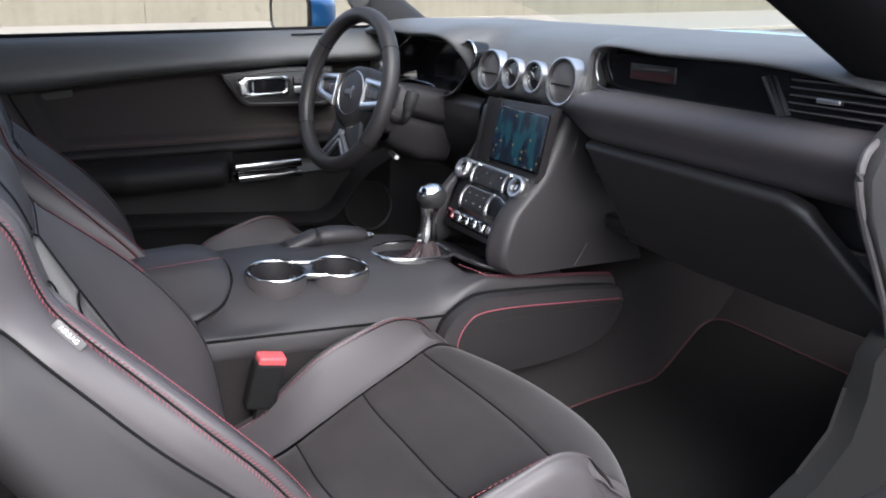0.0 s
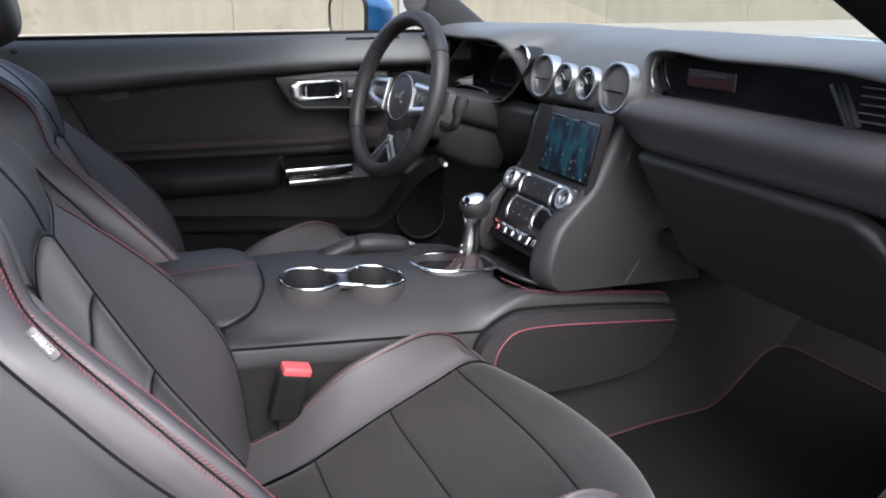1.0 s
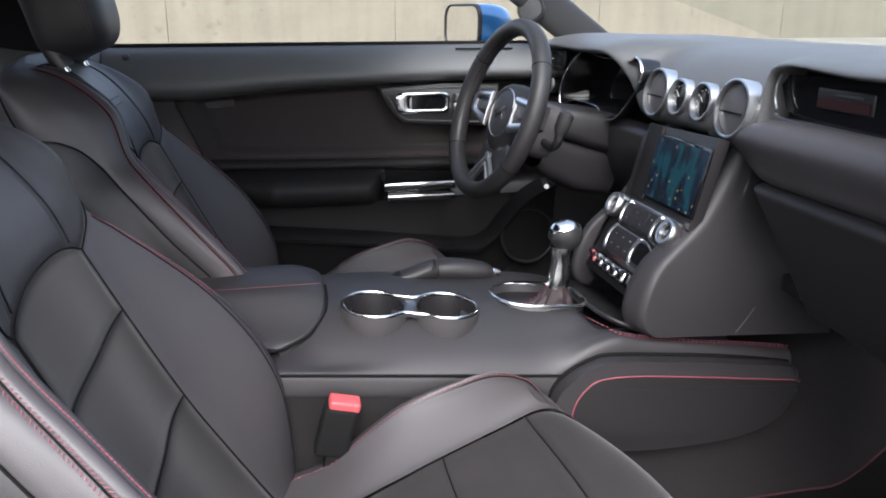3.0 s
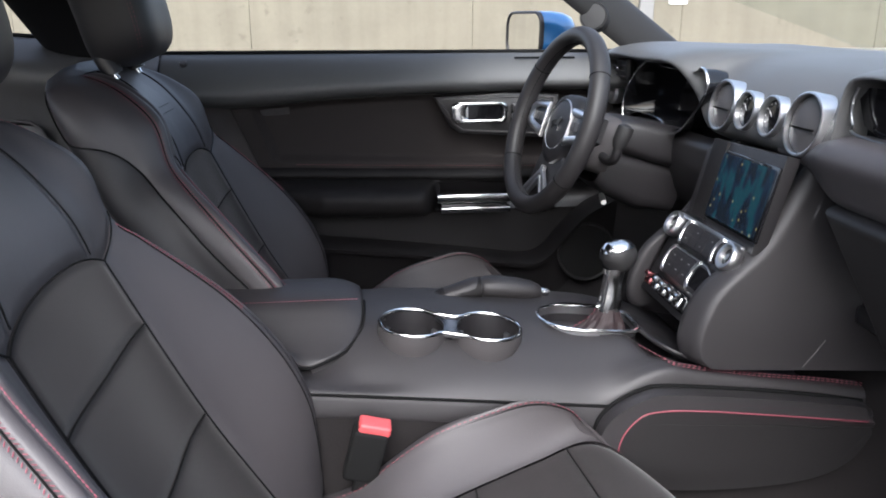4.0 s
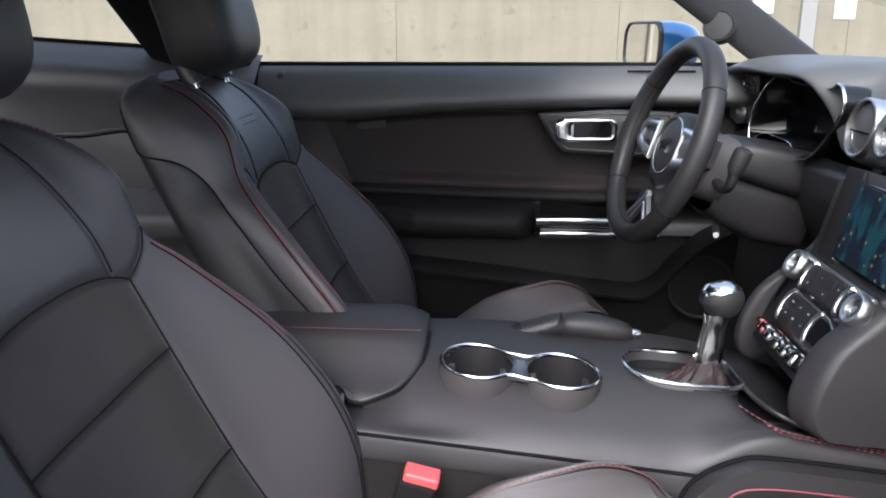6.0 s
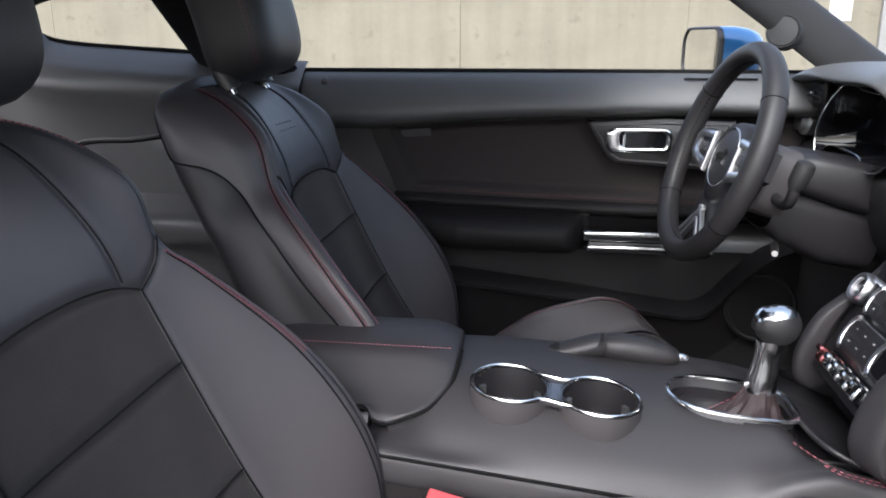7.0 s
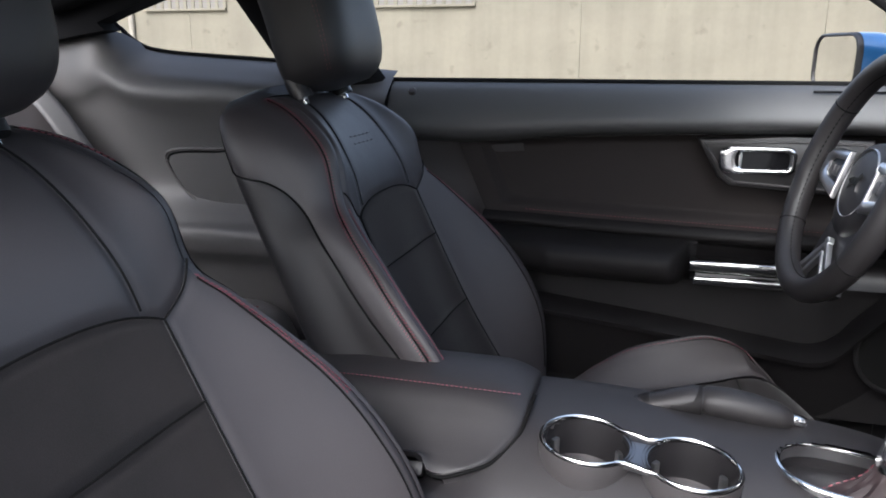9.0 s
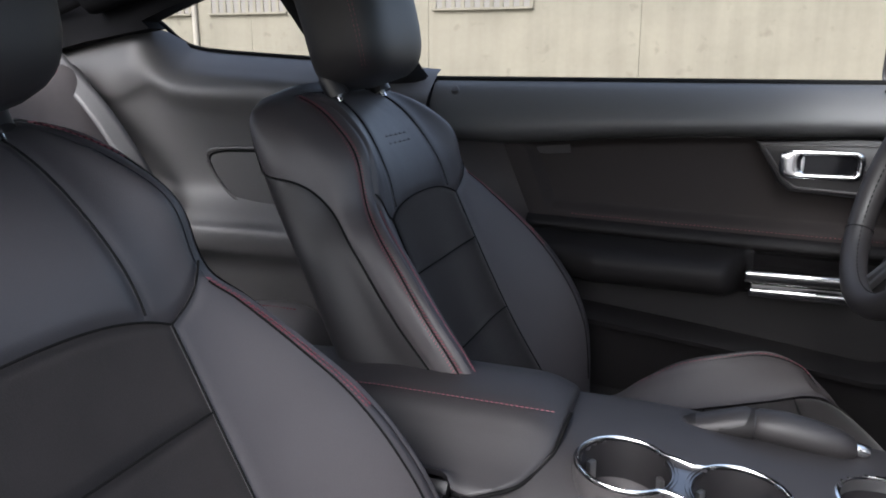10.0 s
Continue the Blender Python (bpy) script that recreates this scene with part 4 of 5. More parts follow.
def center_stack():
    s = thing("center_stack", "centre stack with touchscreen, silver knobs and toggle switches", "control panel", (0.40, 0, 0.60))
    O = Vector((.396, -.010, .703))
    up = Vector((.475, 0, .88)).normalized()
    rt = Vector((0, -1, 0))
    nrm = rt.cross(up)

    def P(a, h, n=0.0):
        return O + rt * a + up * h + nrm * n

    # the screen stands more upright than the controls under it
    hinge = P(0, .018)
    up2 = Vector((math.sin(radians(13.5)), 0, math.cos(radians(13.5))))
    nrm2 = rt.cross(up2)

    def upper(name, a, h, w, hh, n, depth, r, material, parent, label="", bevel=.002):
        return part(name, plate(rounded(w, hh, r, 4, a, h), hinge + nrm2 * n, rt, up2, depth, bevel), material, parent, label)

    def slab(name, a, h, w, hh, n, depth, r, material, parent, label="", bevel=.002):
        return part(name, plate(rounded(w, hh, r, 4, a, h), P(0, 0, n), rt, up, depth, bevel), material, parent, label)
    face = part("face", plate([(-.106, -.125), (.094, -.125), (.100, .0), (.102, .024), (-.114, .024), (-.112, 0)], P(0, 0, -.020), rt, up, .02, .004), PLASTIC_DARK, s)
    part("upper_face", plate([(-.108, -.006), (.116, -.006), (.122, .135), (-.090, .128)], hinge - nrm2 * .020, rt, up2, .02, .003), PLASTIC_DARK, s)
    upper("side_strip", -.090, .058, .016, .108, .0, .002, .004, PLASTIC_DARK, s)
    upper("screen_bezel", -.058, .066, .046, .126, .0, .004, .003, LOWERPLASTIC, s, "matt grey panel beside the screen")
    upper("screen_surround", .042, .064, .160, .108, .0, .0035, .004, PIANO, s)
    scr = upper("screen", .041, .064, .150, .098, .0040, .001, .003, SCREEN, s, "lit touchscreen showing a map", 0)
    # silver trim under the screen
    slab("screen_trim", 0, .013, .205, .006, .002, .006, .002, SATIN, s)
    def arc_end(a, h, hh, bulge, r):
        """A curved chrome end of a bar."""
        pts = [P(a + bulge * math.cos(t) * (1 if bulge else 0), h + hh * .5 * math.sin(t), .0085) for t in np.linspace(-1.35, 1.35, 12)]
        return tube(pts, r, 8, 1.0, tuple(nrm))
    for a in (-.098, .092):
        k = part("radio_knob", lathe([(.0205, 0), (.0215, .004), (.0215, .011), (.0195, .0155), (.0165, .016), (.0135, .0145), (.0125, .008)], P(a, -.006, .002), nrm, 40, caps=False), SATIN, s, "satin silver ring knob")
        part("knob_center", lathe([(.0128, .009), (.009, .010), (.0001, .0105)], P(a, -.006, .002), nrm, 24), PLASTIC_DARK, k)
        part("knob_mark", plate(rounded(.005, .009, .002, 3, a, -.006), P(0, 0, .0126), rt, up, .0006, 0), SATIN, k)
    slab("button_bar", -.003, -.008, .118, .036, .001, .008, .006, PLASTIC_DARK, s)
    for a in (-.062, .048):
        part("bar_end", arc_end(a + .010, -.008, .038, -.012, .0032), SATIN, s, "satin curved bar end")
    for i in range(4):
        for j in range(2):
            slab("radio_button", -.042 + .025 * i, -.016 + .016 * j, .0225, .014, .009, .0007, .002, PLASTIC_DARK, s, "", 0)
            if (i + j) % 2 == 0:
                slab("button_mark", -.042 + .025 * i, -.016 + .016 * j, .0028, .0022, .0098, .0003, .0008, MARK, s, "", 0)
    part("climate_bar", plate([(-.078, -.076), (-.072, -.036), (-.055, -.033), (.060, -.033), (.092, -.046), (.094, -.056), (.060, -.079), (-.055, -.080)], P(0, 0, .001), rt, up, .009, .003), PLASTIC_DARK, s)
    for a in (-.062, .030):
        part("bar_end", arc_end(a + .010, -.056, .044, -.014, .0042), SATIN, s, "satin curved bar end")
    part("bar_edge", tube([P(-.052, -.0345, .0095), P(.056, -.0345, .0095), P(.090, -.047, .0095)], .0012, 6), SATIN, s)
    for i in range(3):
        for j in range(2):
            slab("climate_button", -.042 + .026 * i, -.065 + .018 * j, .022, .014, .0096, .0007, .002, PLASTIC_DARK, s, "", 0)
            slab("button_mark", -.042 + .026 * i, -.065 + .018 * j, .005, .0018, .0104, .0003, .0006, MARK, s, "", 0)
    slab("climate_display", .056, -.056, .040, .034, .0096, .0006, .008, PIANO, s, "", 0)
    slab("toggle_bar", .01, -.101, .170, .026, .001, .004, .006, PIANO, s)
    for i in range(5):
        a = -.066 + .028 * i
        M = pose(0, 0, 0, 0, 28, 0)
        part("toggle_switch", merge(box(*P(a, -.101, .010), .016, .021, .019, .005, 3, M), box(*P(a, -.094, .018), .014, .017, .009, .004, 2, M)), REDCHROME if i == 0 else CHROME, s, "red-topped toggle" if i == 0 else "chrome toggle")
    # flared side panel towards the passenger, and its twin
    front = [(.500, .862), (.478, .828), (.446, .776), (.410, .722), (.376, .690), (.344, .660), (.326, .625), (.318, .590), (.322, .566), (.335, .552)]
    for sd in (-1, 1):
        secs = []
        for xf, z in front:
            k = min(1.0, max(0.0, (.84 - z) / .22))
            xb = .50 + .16 * min(1.0, (.86 - z) / .30)
            if sd < 0:
                yo = -.122 - .018 * k
                secs.append([(xf + .030, -.092, z + .012), (xf + .008, -.094, z + .002), (xf + .001, -.101, z - .001), (xf + .003, -.112 - .002 * k, z), (xf + .016, yo + .003, z), (xf + .04, yo - .001, z - .004), (xf * .5 + xb * .5, yo - .004, z - .010), (xb, yo - .006, z - .02)])
            else:
                secs.append([(xf + .030, .100, z + .012), (xf + .008, .101, z + .002), (xf, .108, z - .001), (xf + .002, .118, z), (xf + .014, .126, z), (xf + .04, .130, z - .004), (xf * .5 + xb * .5, .132, z - .01), (xb, .132, z - .02)])
        part("side_cheek", loft(secs, 50, 60), CONSOLE, s, "smooth black side cheek")
    part("cheek_seam", tube([(.519, -.1465, .588), (.505, -.1468, .568), (.490, -.1465, .548)], .0008, 6), PLASTIC, s)
    part("storage_tray", box(.325, .005, .528, .09, .15, .02, .006), PLASTIC_DARK, s)
    return s


def screen_mat():
    """Dim night map: navy ground, teal water and a few small yellow and white marks."""
    m = bpy.data.materials.new("screen_map")
    m.use_nodes = True
    nt = m.node_tree
    b = nt.nodes["Principled BSDF"]
    co = nt.nodes.new("ShaderNodeTexCoord")

    def ramp(src, stops):
        r = nt.nodes.new("ShaderNodeValToRGB")
        e = r.color_ramp.elements
        for i, (p, col) in enumerate(stops):
            q = e[i] if i < 2 else e.new(p)
            q.position, q.color = p, (*col, 1)
        nt.links.new(src, r.inputs[0])
        return r
    mp = nt.nodes.new("ShaderNodeMapping")
    mp.inputs["Scale"].default_value = (1, 2.4, 0.8)
    nt.links.new(co.outputs["Object"], mp.inputs["Vector"])
    big = nt.nodes.new("ShaderNodeTexNoise")
    big.inputs["Scale"].default_value = 22
    big.inputs["Detail"].default_value = 3
    nt.links.new(mp.outputs[0], big.inputs["Vector"])
    spots = nt.nodes.new("ShaderNodeTexVoronoi")
    spots.inputs["Scale"].default_value = 60
    nt.links.new(co.outputs["Object"], spots.inputs["Vector"])
    a = ramp(big.outputs[0], [(0.42, (0.004, 0.006, 0.008)), (0.50, (0.006, 0.014, 0.030)), (0.56, (0.008, 0.050, 0.060))])
    c2 = ramp(spots.outputs[0], [(0.10, (0.25, 0.20, 0.08)), (0.16, (0, 0, 0))])
    mx = nt.nodes.new("ShaderNodeMix")
    mx.data_type = 'RGBA'
    mx.blend_type = 'ADD'
    mx.inputs[0].default_value = 1.0
    nt.links.new(a.outputs[0], mx.inputs[6])
    nt.links.new(c2.outputs[0], mx.inputs[7])
    nt.links.new(mx.outputs[2], b.inputs["Emission Color"])
    b.inputs["Emission Strength"].default_value = 0.16
    b.inputs["Base Color"].default_value = (0.006, 0.009, 0.014, 1)
    b.inputs["Roughness"].default_value = 0.22
    b.inputs["Specular IOR Level"].default_value = 0.3
    return m


SCREEN = screen_mat()
REDCHROME = mat("toggle_red_metal", (0.7, 0.25, 0.25), 0.2, metal=1)
center_stack()


# ---- steering wheel ----
def steering():
    C = Vector((.238, .340, .840))
    n = Vector((-.945, -.12, .32)).normalized()
    right = Vector((0, 0, 1)).cross(n).normalized() * -1
    up = n.cross(right) * -1
    if up.z < 0:
        up = -up
    right = up.cross(n)
    w = thing("steering_wheel", "black leather three-spoke steering wheel with silver accents", "steering wheel", tuple(C))

    def P(a, b, c=0.0):
        return C + right * a + up * b + n * c
    R, r = .1625, .0165
    path = [P(R * math.cos(t), R * math.sin(t)) for t in [2 * math.pi * k / 72 for k in range(72)]]
    part("rim", tube(path, r, 20, 1.1, tuple(n), True), SHELLSKIN, w)
    inner = [P((R - r - .0002) * math.cos(t), (R - r) * math.sin(t), .004) for t in np.linspace(0, 2 * math.pi, 200)]
    part("rim_stitching", dashes(inner, .0009), SEAM, w)
    for t in (35, 145, 215, 325):
        a = radians(t)
        c0 = P(R * math.cos(a), R * math.sin(a))
        ring = [c0 + (right * math.cos(a) + up * math.sin(a)) * (r * 1.01 * math.cos(q)) + n * (r * 1.11 * math.sin(q)) for q in [2 * math.pi * k / 20 for k in range(20)]]
        part("rim_seam", tube(ring, .0009, 5, 1, (0, 1, .3), True), SEAM, w)
    # airbag cover, set back from the rim
    rows = []
    for f, dep in ((1.0, -.060), (1.0, -.040), (.97, -.028), (.90, -.020), (.75, -.015), (.5, -.012), (.2, -.010), (.01, -.0098)):
        row = []
        for q in [2 * math.pi * k / 40 for k in range(40)]:
            ca, sa = math.cos(q), math.sin(q)
            row.append(P(f * .074 * math.copysign(abs(ca) ** .75, ca), -.006 + f * .066 * math.copysign(abs(sa) ** .8, sa) - (.012 * f * (1 - abs(ca)) if sa < 0 else 0), dep))
        rows.append(row)
    part("hub", grid_mesh(rows, True), SHELLSKIN, w, "black airbag cover")
    part("emblem", lathe([(.0475, -.006), (.0490, -.001), (.0480, .0015), (.0462, -.001)], P(0, -.002, -.0135), n, 36, True), SATIN, w, "round emblem ring")
    part("emblem_mark", plate([(-.024, -.001), (-.012, .006), (.004, .007), (.014, .016), (.022, .010), (.016, .006), (.012, -.002), (.014, -.012), (.006, -.004), (-.008, -.004), (-.016, -.012), (-.014, -.002)], P(0, -.002, -.0100), right, up, .002, 0), CHROME, w)
    for sd in (-1, 1):
        sp = [(sd * .055, -.034), (sd * .110, -.030), (sd * .152, -.012), (sd * .152, .030), (sd * .110, .034), (sd * .055, .036)]
        part("spoke", plate(sp[::sd], P(0, 0, -.034), right, up, .022, .006), PLASTIC_DARK, w)
        of = [(sd * a, q) for a, q in ((.056, .034), (.126, .030), (.144, .020), (.144, -.012), (.128, -.022), (.056, -.036))]
        inf = [(sd * a, q) for a, q in ((.062, .020), (.112, .018), (.124, .012), (.124, -.004), (.112, -.010), (.062, -.018))]
        part("spoke_trim", ring_frame(of[::sd], inf[::sd], P(0, 0, -.014), right, up, .008, .003), SATIN, w, "satin spoke trim")
        for k in range(3):
            part("spoke_button", plate(rounded(.014, .016, .003, 3, sd * (.072 + .016 * k), .002), P(0, 0, -.013), right, up, .004, .001), PLASTIC, w)
        # splayed lower spoke: two bright bars
        for p0, p1, wd in (((-.006, -.086), (.062, -.147), .0080), ((.000, -.106), (.046, -.156), .0065)):
            dx, dy = p1[0] - p0[0], p1[1] - p0[1]
            ln = math.hypot(dx, dy)
            ex, ey = -dy / ln * wd / 2, dx / ln * wd / 2
            ls = [(sd * (p0[0] + ex), p0[1] + ey), (sd * (p1[0] + ex), p1[1] + ey), (sd * (p1[0] - ex), p1[1] - ey), (sd * (p0[0] - ex), p0[1] - ey)]
            part("lower_spoke", plate(ls[::-sd], P(0, 0, -.018), right, up, .008, .002), SATIN, w, "satin lower spoke bar")
    part("lower_spoke_back", plate([(-.05, -.05), (-.072, -.145), (-.045, -.160), (.045, -.160), (.072, -.145), (.05, -.05)], P(0, 0, -.032), right, up, .010, .002), PLASTIC_DARK, w)
    c = thing("steering_column", "black plastic steering column shroud with stalks", "steering column", tuple(C - n * .1))

    def rr(hw, hh, cy, dep, k=.5):
        return [P(hw * math.copysign(abs(math.cos(a)) ** k, math.cos(a)), cy + hh * math.copysign(abs(math.sin(a)) ** k, math.sin(a)), -dep) for a in [2 * math.pi * q / 32 for q in range(32)]]
    part("switch_housing", merge(grid_mesh([rr(.066, .052, -.012, d_) for d_ in (.058, .062)] + [rr(.070, .056, -.012, d_) for d_ in (.066, .108)] + [rr(.064, .050, -.012, .112)], True)), PLASTIC, c, "grained switch housing")
    part("shroud", grid_mesh([rr(.060, .030, .012, .110), rr(.064, .034, .016, .125), rr(.070, .040, .022, .20), rr(.078, .045, .03, .27)], True), PLASTIC_DARK, c)
    part("lower_shroud", grid_mesh([rr(.058, .034, -.052, .100), rr(.062, .040, -.056, .125), rr(.058, .050, -.060, .20), rr(.050, .05, -.05, .28)], True), PLASTIC_DARK, c)
    for sd in (-1, 1):
        part("stalk", tube(spline([P(sd * .055, -.030, -.088), P(sd * .098, -.036, -.088), P(sd * .122, -.026, -.085), P(sd * .128, .0, -.080)], 16), .0085, 12), PLASTIC_DARK, c)
        part("stalk_tip", lathe([(.009, -.006), (.0135, .004), (.0145, .026), (.0135, .034), (.007, .038), (.0001, .0385)], P(sd * .128, -.004, -.080), up + right * sd * .1, 20), PILLAR, c)
    part("tilt_lever", tube([P(.02, -.105, -.14), P(.05, -.110, -.13), P(.075, -.112, -.12)], [.006, .006, .005], 8), SATIN, c)
    return w


steering()


# ---- small things ----
def belt_buckle():
    b = thing("seat_belt_buckle", "black seat belt buckle with red release button", "seat belt buckle", (-.135, -.19, .40))
    m = pose(0, 0, 0, 8, 14, 0)
    part("stem", box(-.140, -.186, .420, .030, .014, .09, .005, 2, m), RUBBER, b)
    part("housing", box(-.134, -.188, .480, .046, .028, .080, .007, 3, m), RUBBER, b, "black plastic housing")
    part("release_button", box(-.121, -.193, .521, .042, .025, .014, .004, 3, m), REDBUTTON, b, "red release button")
    return b


belt_buckle()


def floor_mat():
    m = thing("floor_mat", "black carpet floor mat with red edge stitching", "floor mat", (.5, -.42, .262))
    rows = []
    for x, z, yl in ((.10, .264, -.200), (.35, .264, -.195), (.52, .266, -.184), (.62, .268, -.184), (.68, .271, -.187), (.74, .280, -.170), (.80, .306, -.155), (.85, .338, -.150), (.875, .356, -.165), (.885, .362, -.195)):
        rows.append([(x, yl + (-.66 - yl) * f, z) for f in np.linspace(0, 1, 12)])
    cols = [spline([r[j] for r in rows], 40) for j in range(12)]
    part("mat_carpet", grid_mesh([[cols[j][i] for j in range(12)] for i in range(40)]), MATPILE, m)
    edge = [tuple(cols[0][i] + np.array([0, 0, .003])) for i in range(40)] + [tuple(cols[j][-1] + np.array([0, 0, .003])) for j in range(1, 12)]
    part("edge_binding", tube(edge, .0018, 6), REDEDGE, m, "red edge binding")
    return m


floor_mat()


def door_mirror():
    m = thing("door_mirror", "blue door mirror with black-rimmed glass", "door mirror", (.33, .80, .98))
    o = Vector((.285, .80, .986))
    n = Vector((-.965, -.25, .02)).normalized()
    u = Vector((0, 0, 1)).cross(n).normalized()
    v = n.cross(u)
    ol = rounded(.180, .104, .034, 8)
    inn = rounded(.168, .093, .029, 8)
    part("glass", plate(inn, o + n * .004, u, v, .002, 0), MIRROR, m, "mirror glass")
    part("rim", ring_frame(ol, inn, o - n * .004, u, v, .014, .004), PLASTIC_DARK, m, "black rim")
    rows = []
    for f, k in ((0, 1.02), (.03, 1.03), (.06, .98), (.085, .85), (.105, .6), (.115, .25)):
        rows.append([o - n * f + u * a * k + v * b * k for a, b in ol])
    bm = grid_mesh(rows, True)
    part("cap", bm, BLUE, m, "blue painted cap")
    part("foot", tube([o - n * .04 - v * .045 + u * 0, o + Vector((.03, -.06, -.07)), o + Vector((.05, -.13, -.08))], [.03, .028, .03], 12), PLASTIC_DARK, m)
    return m


door_mirror()


def tweeter():
    t = thing("pillar_tweeter", "round black speaker grille on the windscreen pillar", "speaker", (.42, .60, 1.02))
    ax = Vector((-.45, -.85, .2))
    part("grille", lathe([(.030, -.02), (.030, .004), (.0285, .006), (.0265, .0045), (.025, .007), (.0001, .009)], tuple(Vector((.392, .598, 1.022)) + ax.normalized() * .020), ax, 32), PILLAR, t)
    return t


tweeter()


# ---- front seats ----
RECLINE = radians(27)
SEAT_S = Vector((-math.sin(RECLINE), 0, math.cos(RECLINE)))
SEAT_N = Vector((math.cos(RECLINE), 0, math.sin(RECLINE)))
BACK = {
    # height along the back: centre, insert edge, front edge, side, rear seam, rear middle
    "nc": [(-.03, .004), (.10, -.008), (.20, -.012), (.30, -.008), (.40, 0), (.47, .006), (.54, .0), (.59, -.022), (.625, -.060)],
    "ui": [(-.03, .130), (.20, .125), (.40, .123), (.47, .112), (.54, .096), (.59, .084), (.625, .078)],
    "ni": [(-.03, .012), (.10, .002), (.20, -.003), (.40, .002), (.47, .012), (.54, .004), (.59, -.020), (.625, -.060)],
    "ue": [(-.03, .248), (.10, .250), (.22, .246), (.28, .238), (.34, .217), (.40, .192), (.435, .171), (.50, .158), (.55, .138), (.59, .118), (.625, .100)],
    "ne": [(-.03, .016), (0, .031), (.05, .054), (.10, .072), (.16, .079), (.22, .074), (.28, .061), (.34, .044), (.40, .025), (.435, .016), (.50, .030), (.55, .012), (.59, -.018), (.625, -.062)],
    "us": [(-.03, .264), (.10, .268), (.20, .262), (.30, .248), (.40, .226), (.45, .208), (.50, .206), (.55, .203), (.59, .188), (.61, .170), (.625, .140)],
    "ns": [(-.03, .0), (.20, .0), (.30, -.012), (.40, -.020), (.45, -.022), (.50, -.020), (.55, -.030), (.59, -.048), (.625, -.074)],
    "ub": [(-.03, .246), (.20, .248), (.40, .224), (.54, .204), (.59, .190), (.61, .172), (.625, .140)],
    "nb": [(-.03, -.080), (.20, -.088), (.40, -.094), (.54, -.096), (.59, -.094), (.625, -.090)],
    "nr": [(-.03, -.115), (.20, -.128), (.40, -.128), (.54, -.118), (.60, -.106), (.625, -.096)],
}


def back_at(w, s, centre, base):
    """Place on the backrest's skin: w runs 0 (middle of the front), 1 insert edge, 2 front edge, 3 side, 4 rear seam, 5 middle of the rear."""
    t = {k: curve1(v, s) for k, v in BACK.items()}
    pts = [(-t["ui"], t["ni"]), (0, t["nc"]), (t["ui"], t["ni"]), (t["ue"], t["ne"]), (t["us"], t["ns"]), (t["ub"], t["nb"]), (0, t["nr"]), (-t["ub"], t["nb"])]
    sign = -1 if w < 0 else 1
    w = min(abs(w), 4.9999)
    j = int(w)
    f = w - j
    a, b, c, d = [np.array(pts[j + k]) for k in range(4)]
    q = 0.5 * (2 * b + (c - a) * f + (2 * a - 5 * b + 4 * c - d) * f * f + (3 * b - a - 3 * c + d) * f ** 3)
    return Vector(base) + SEAT_S * s + SEAT_N * q[1] + Vector((0, centre + sign * q[0], 0))


CUSH = {
    "zc": [(-.26, .430), (-.1, .438), (0, .446), (.1, .455), (.19, .458), (.245, .440), (.275, .395), (.285, .34)],
    "ui": [(-.26, .050), (-.155, .075), (-.08, .112), (0, .152), (.08, .184), (.145, .205), (.19, .212), (.245, .212), (.285, .206)],
    "zi": [(-.26, .436), (-.1, .446), (0, .454), (.1, .465), (.19, .474), (.245, .448), (.275, .398), (.285, .34)],
    "ue": [(-.26, .215), (-.1, .222), (0, .224), (.1, .226), (.19, .226), (.245, .224), (.285, .215)],
    "ze": [(-.26, .40), (-.148, .425), (-.10, .462), (-.04, .502), (.04, .527), (.10, .536), (.16, .518), (.19, .490), (.23, .455), (.275, .395), (.285, .34)],
    "us": [(-.26, .245), (.1, .250), (.245, .246), (.285, .23)],
    "zs": [(-.26, .36), (-.1, .40), (0, .440), (.1, .45), (.19, .420), (.285, .32)],
    "ub": [(-.26, .235), (.285, .225)],
    "zb": [(-.26, .300), (.285, .280)],
}


def cush_at(w, x, centre):
    """Place on the cushion's skin: w runs 0 (middle), 1 insert edge, 2 crest, 3 side, 4 lower edge."""
    t = {k: curve1(v, x) for k, v in CUSH.items()}
    pts = [(-t["ui"], t["zi"]), (0, t["zc"]), (t["ui"], t["zi"]), (t["ue"], t["ze"]), (t["us"], t["zs"]), (t["ub"], t["zb"]), (t["ub"] - .02, t["zb"] - .05)]
    sign = -1 if w < 0 else 1
    w = min(abs(w), 3.9999)
    j = int(w)
    f = w - j
    a, b, c, d = [np.array(pts[j + k]) for k in range(4)]
    q = 0.5 * (2 * b + (c - a) * f + (2 * a - 5 * b + 4 * c - d) * f * f + (3 * b - a - 3 * c + d) * f ** 3)
    # the front edge bows forward in the middle
    k = min(1.0, max(0.0, (x + .02) / .25))
    bow = k * k * (.024 - .066 * (q[0] / .24) ** 2)
    if sign < 0:
        # the door-side corner is cut back
        bow -= k * k * .030 * (q[0] / .24) ** 3
    return Vector((x + bow, centre + sign * q[0], q[1]))


# where the hard back shell begins, by height
SHELL = [(-.03, 2.55), (.15, 2.60), (.22, 2.66), (.32, 2.79), (.38, 2.88), (.45, 3.08), (.50, 3.40), (.53, 3.9), (.54, 4.0), (.63, 4.0)]


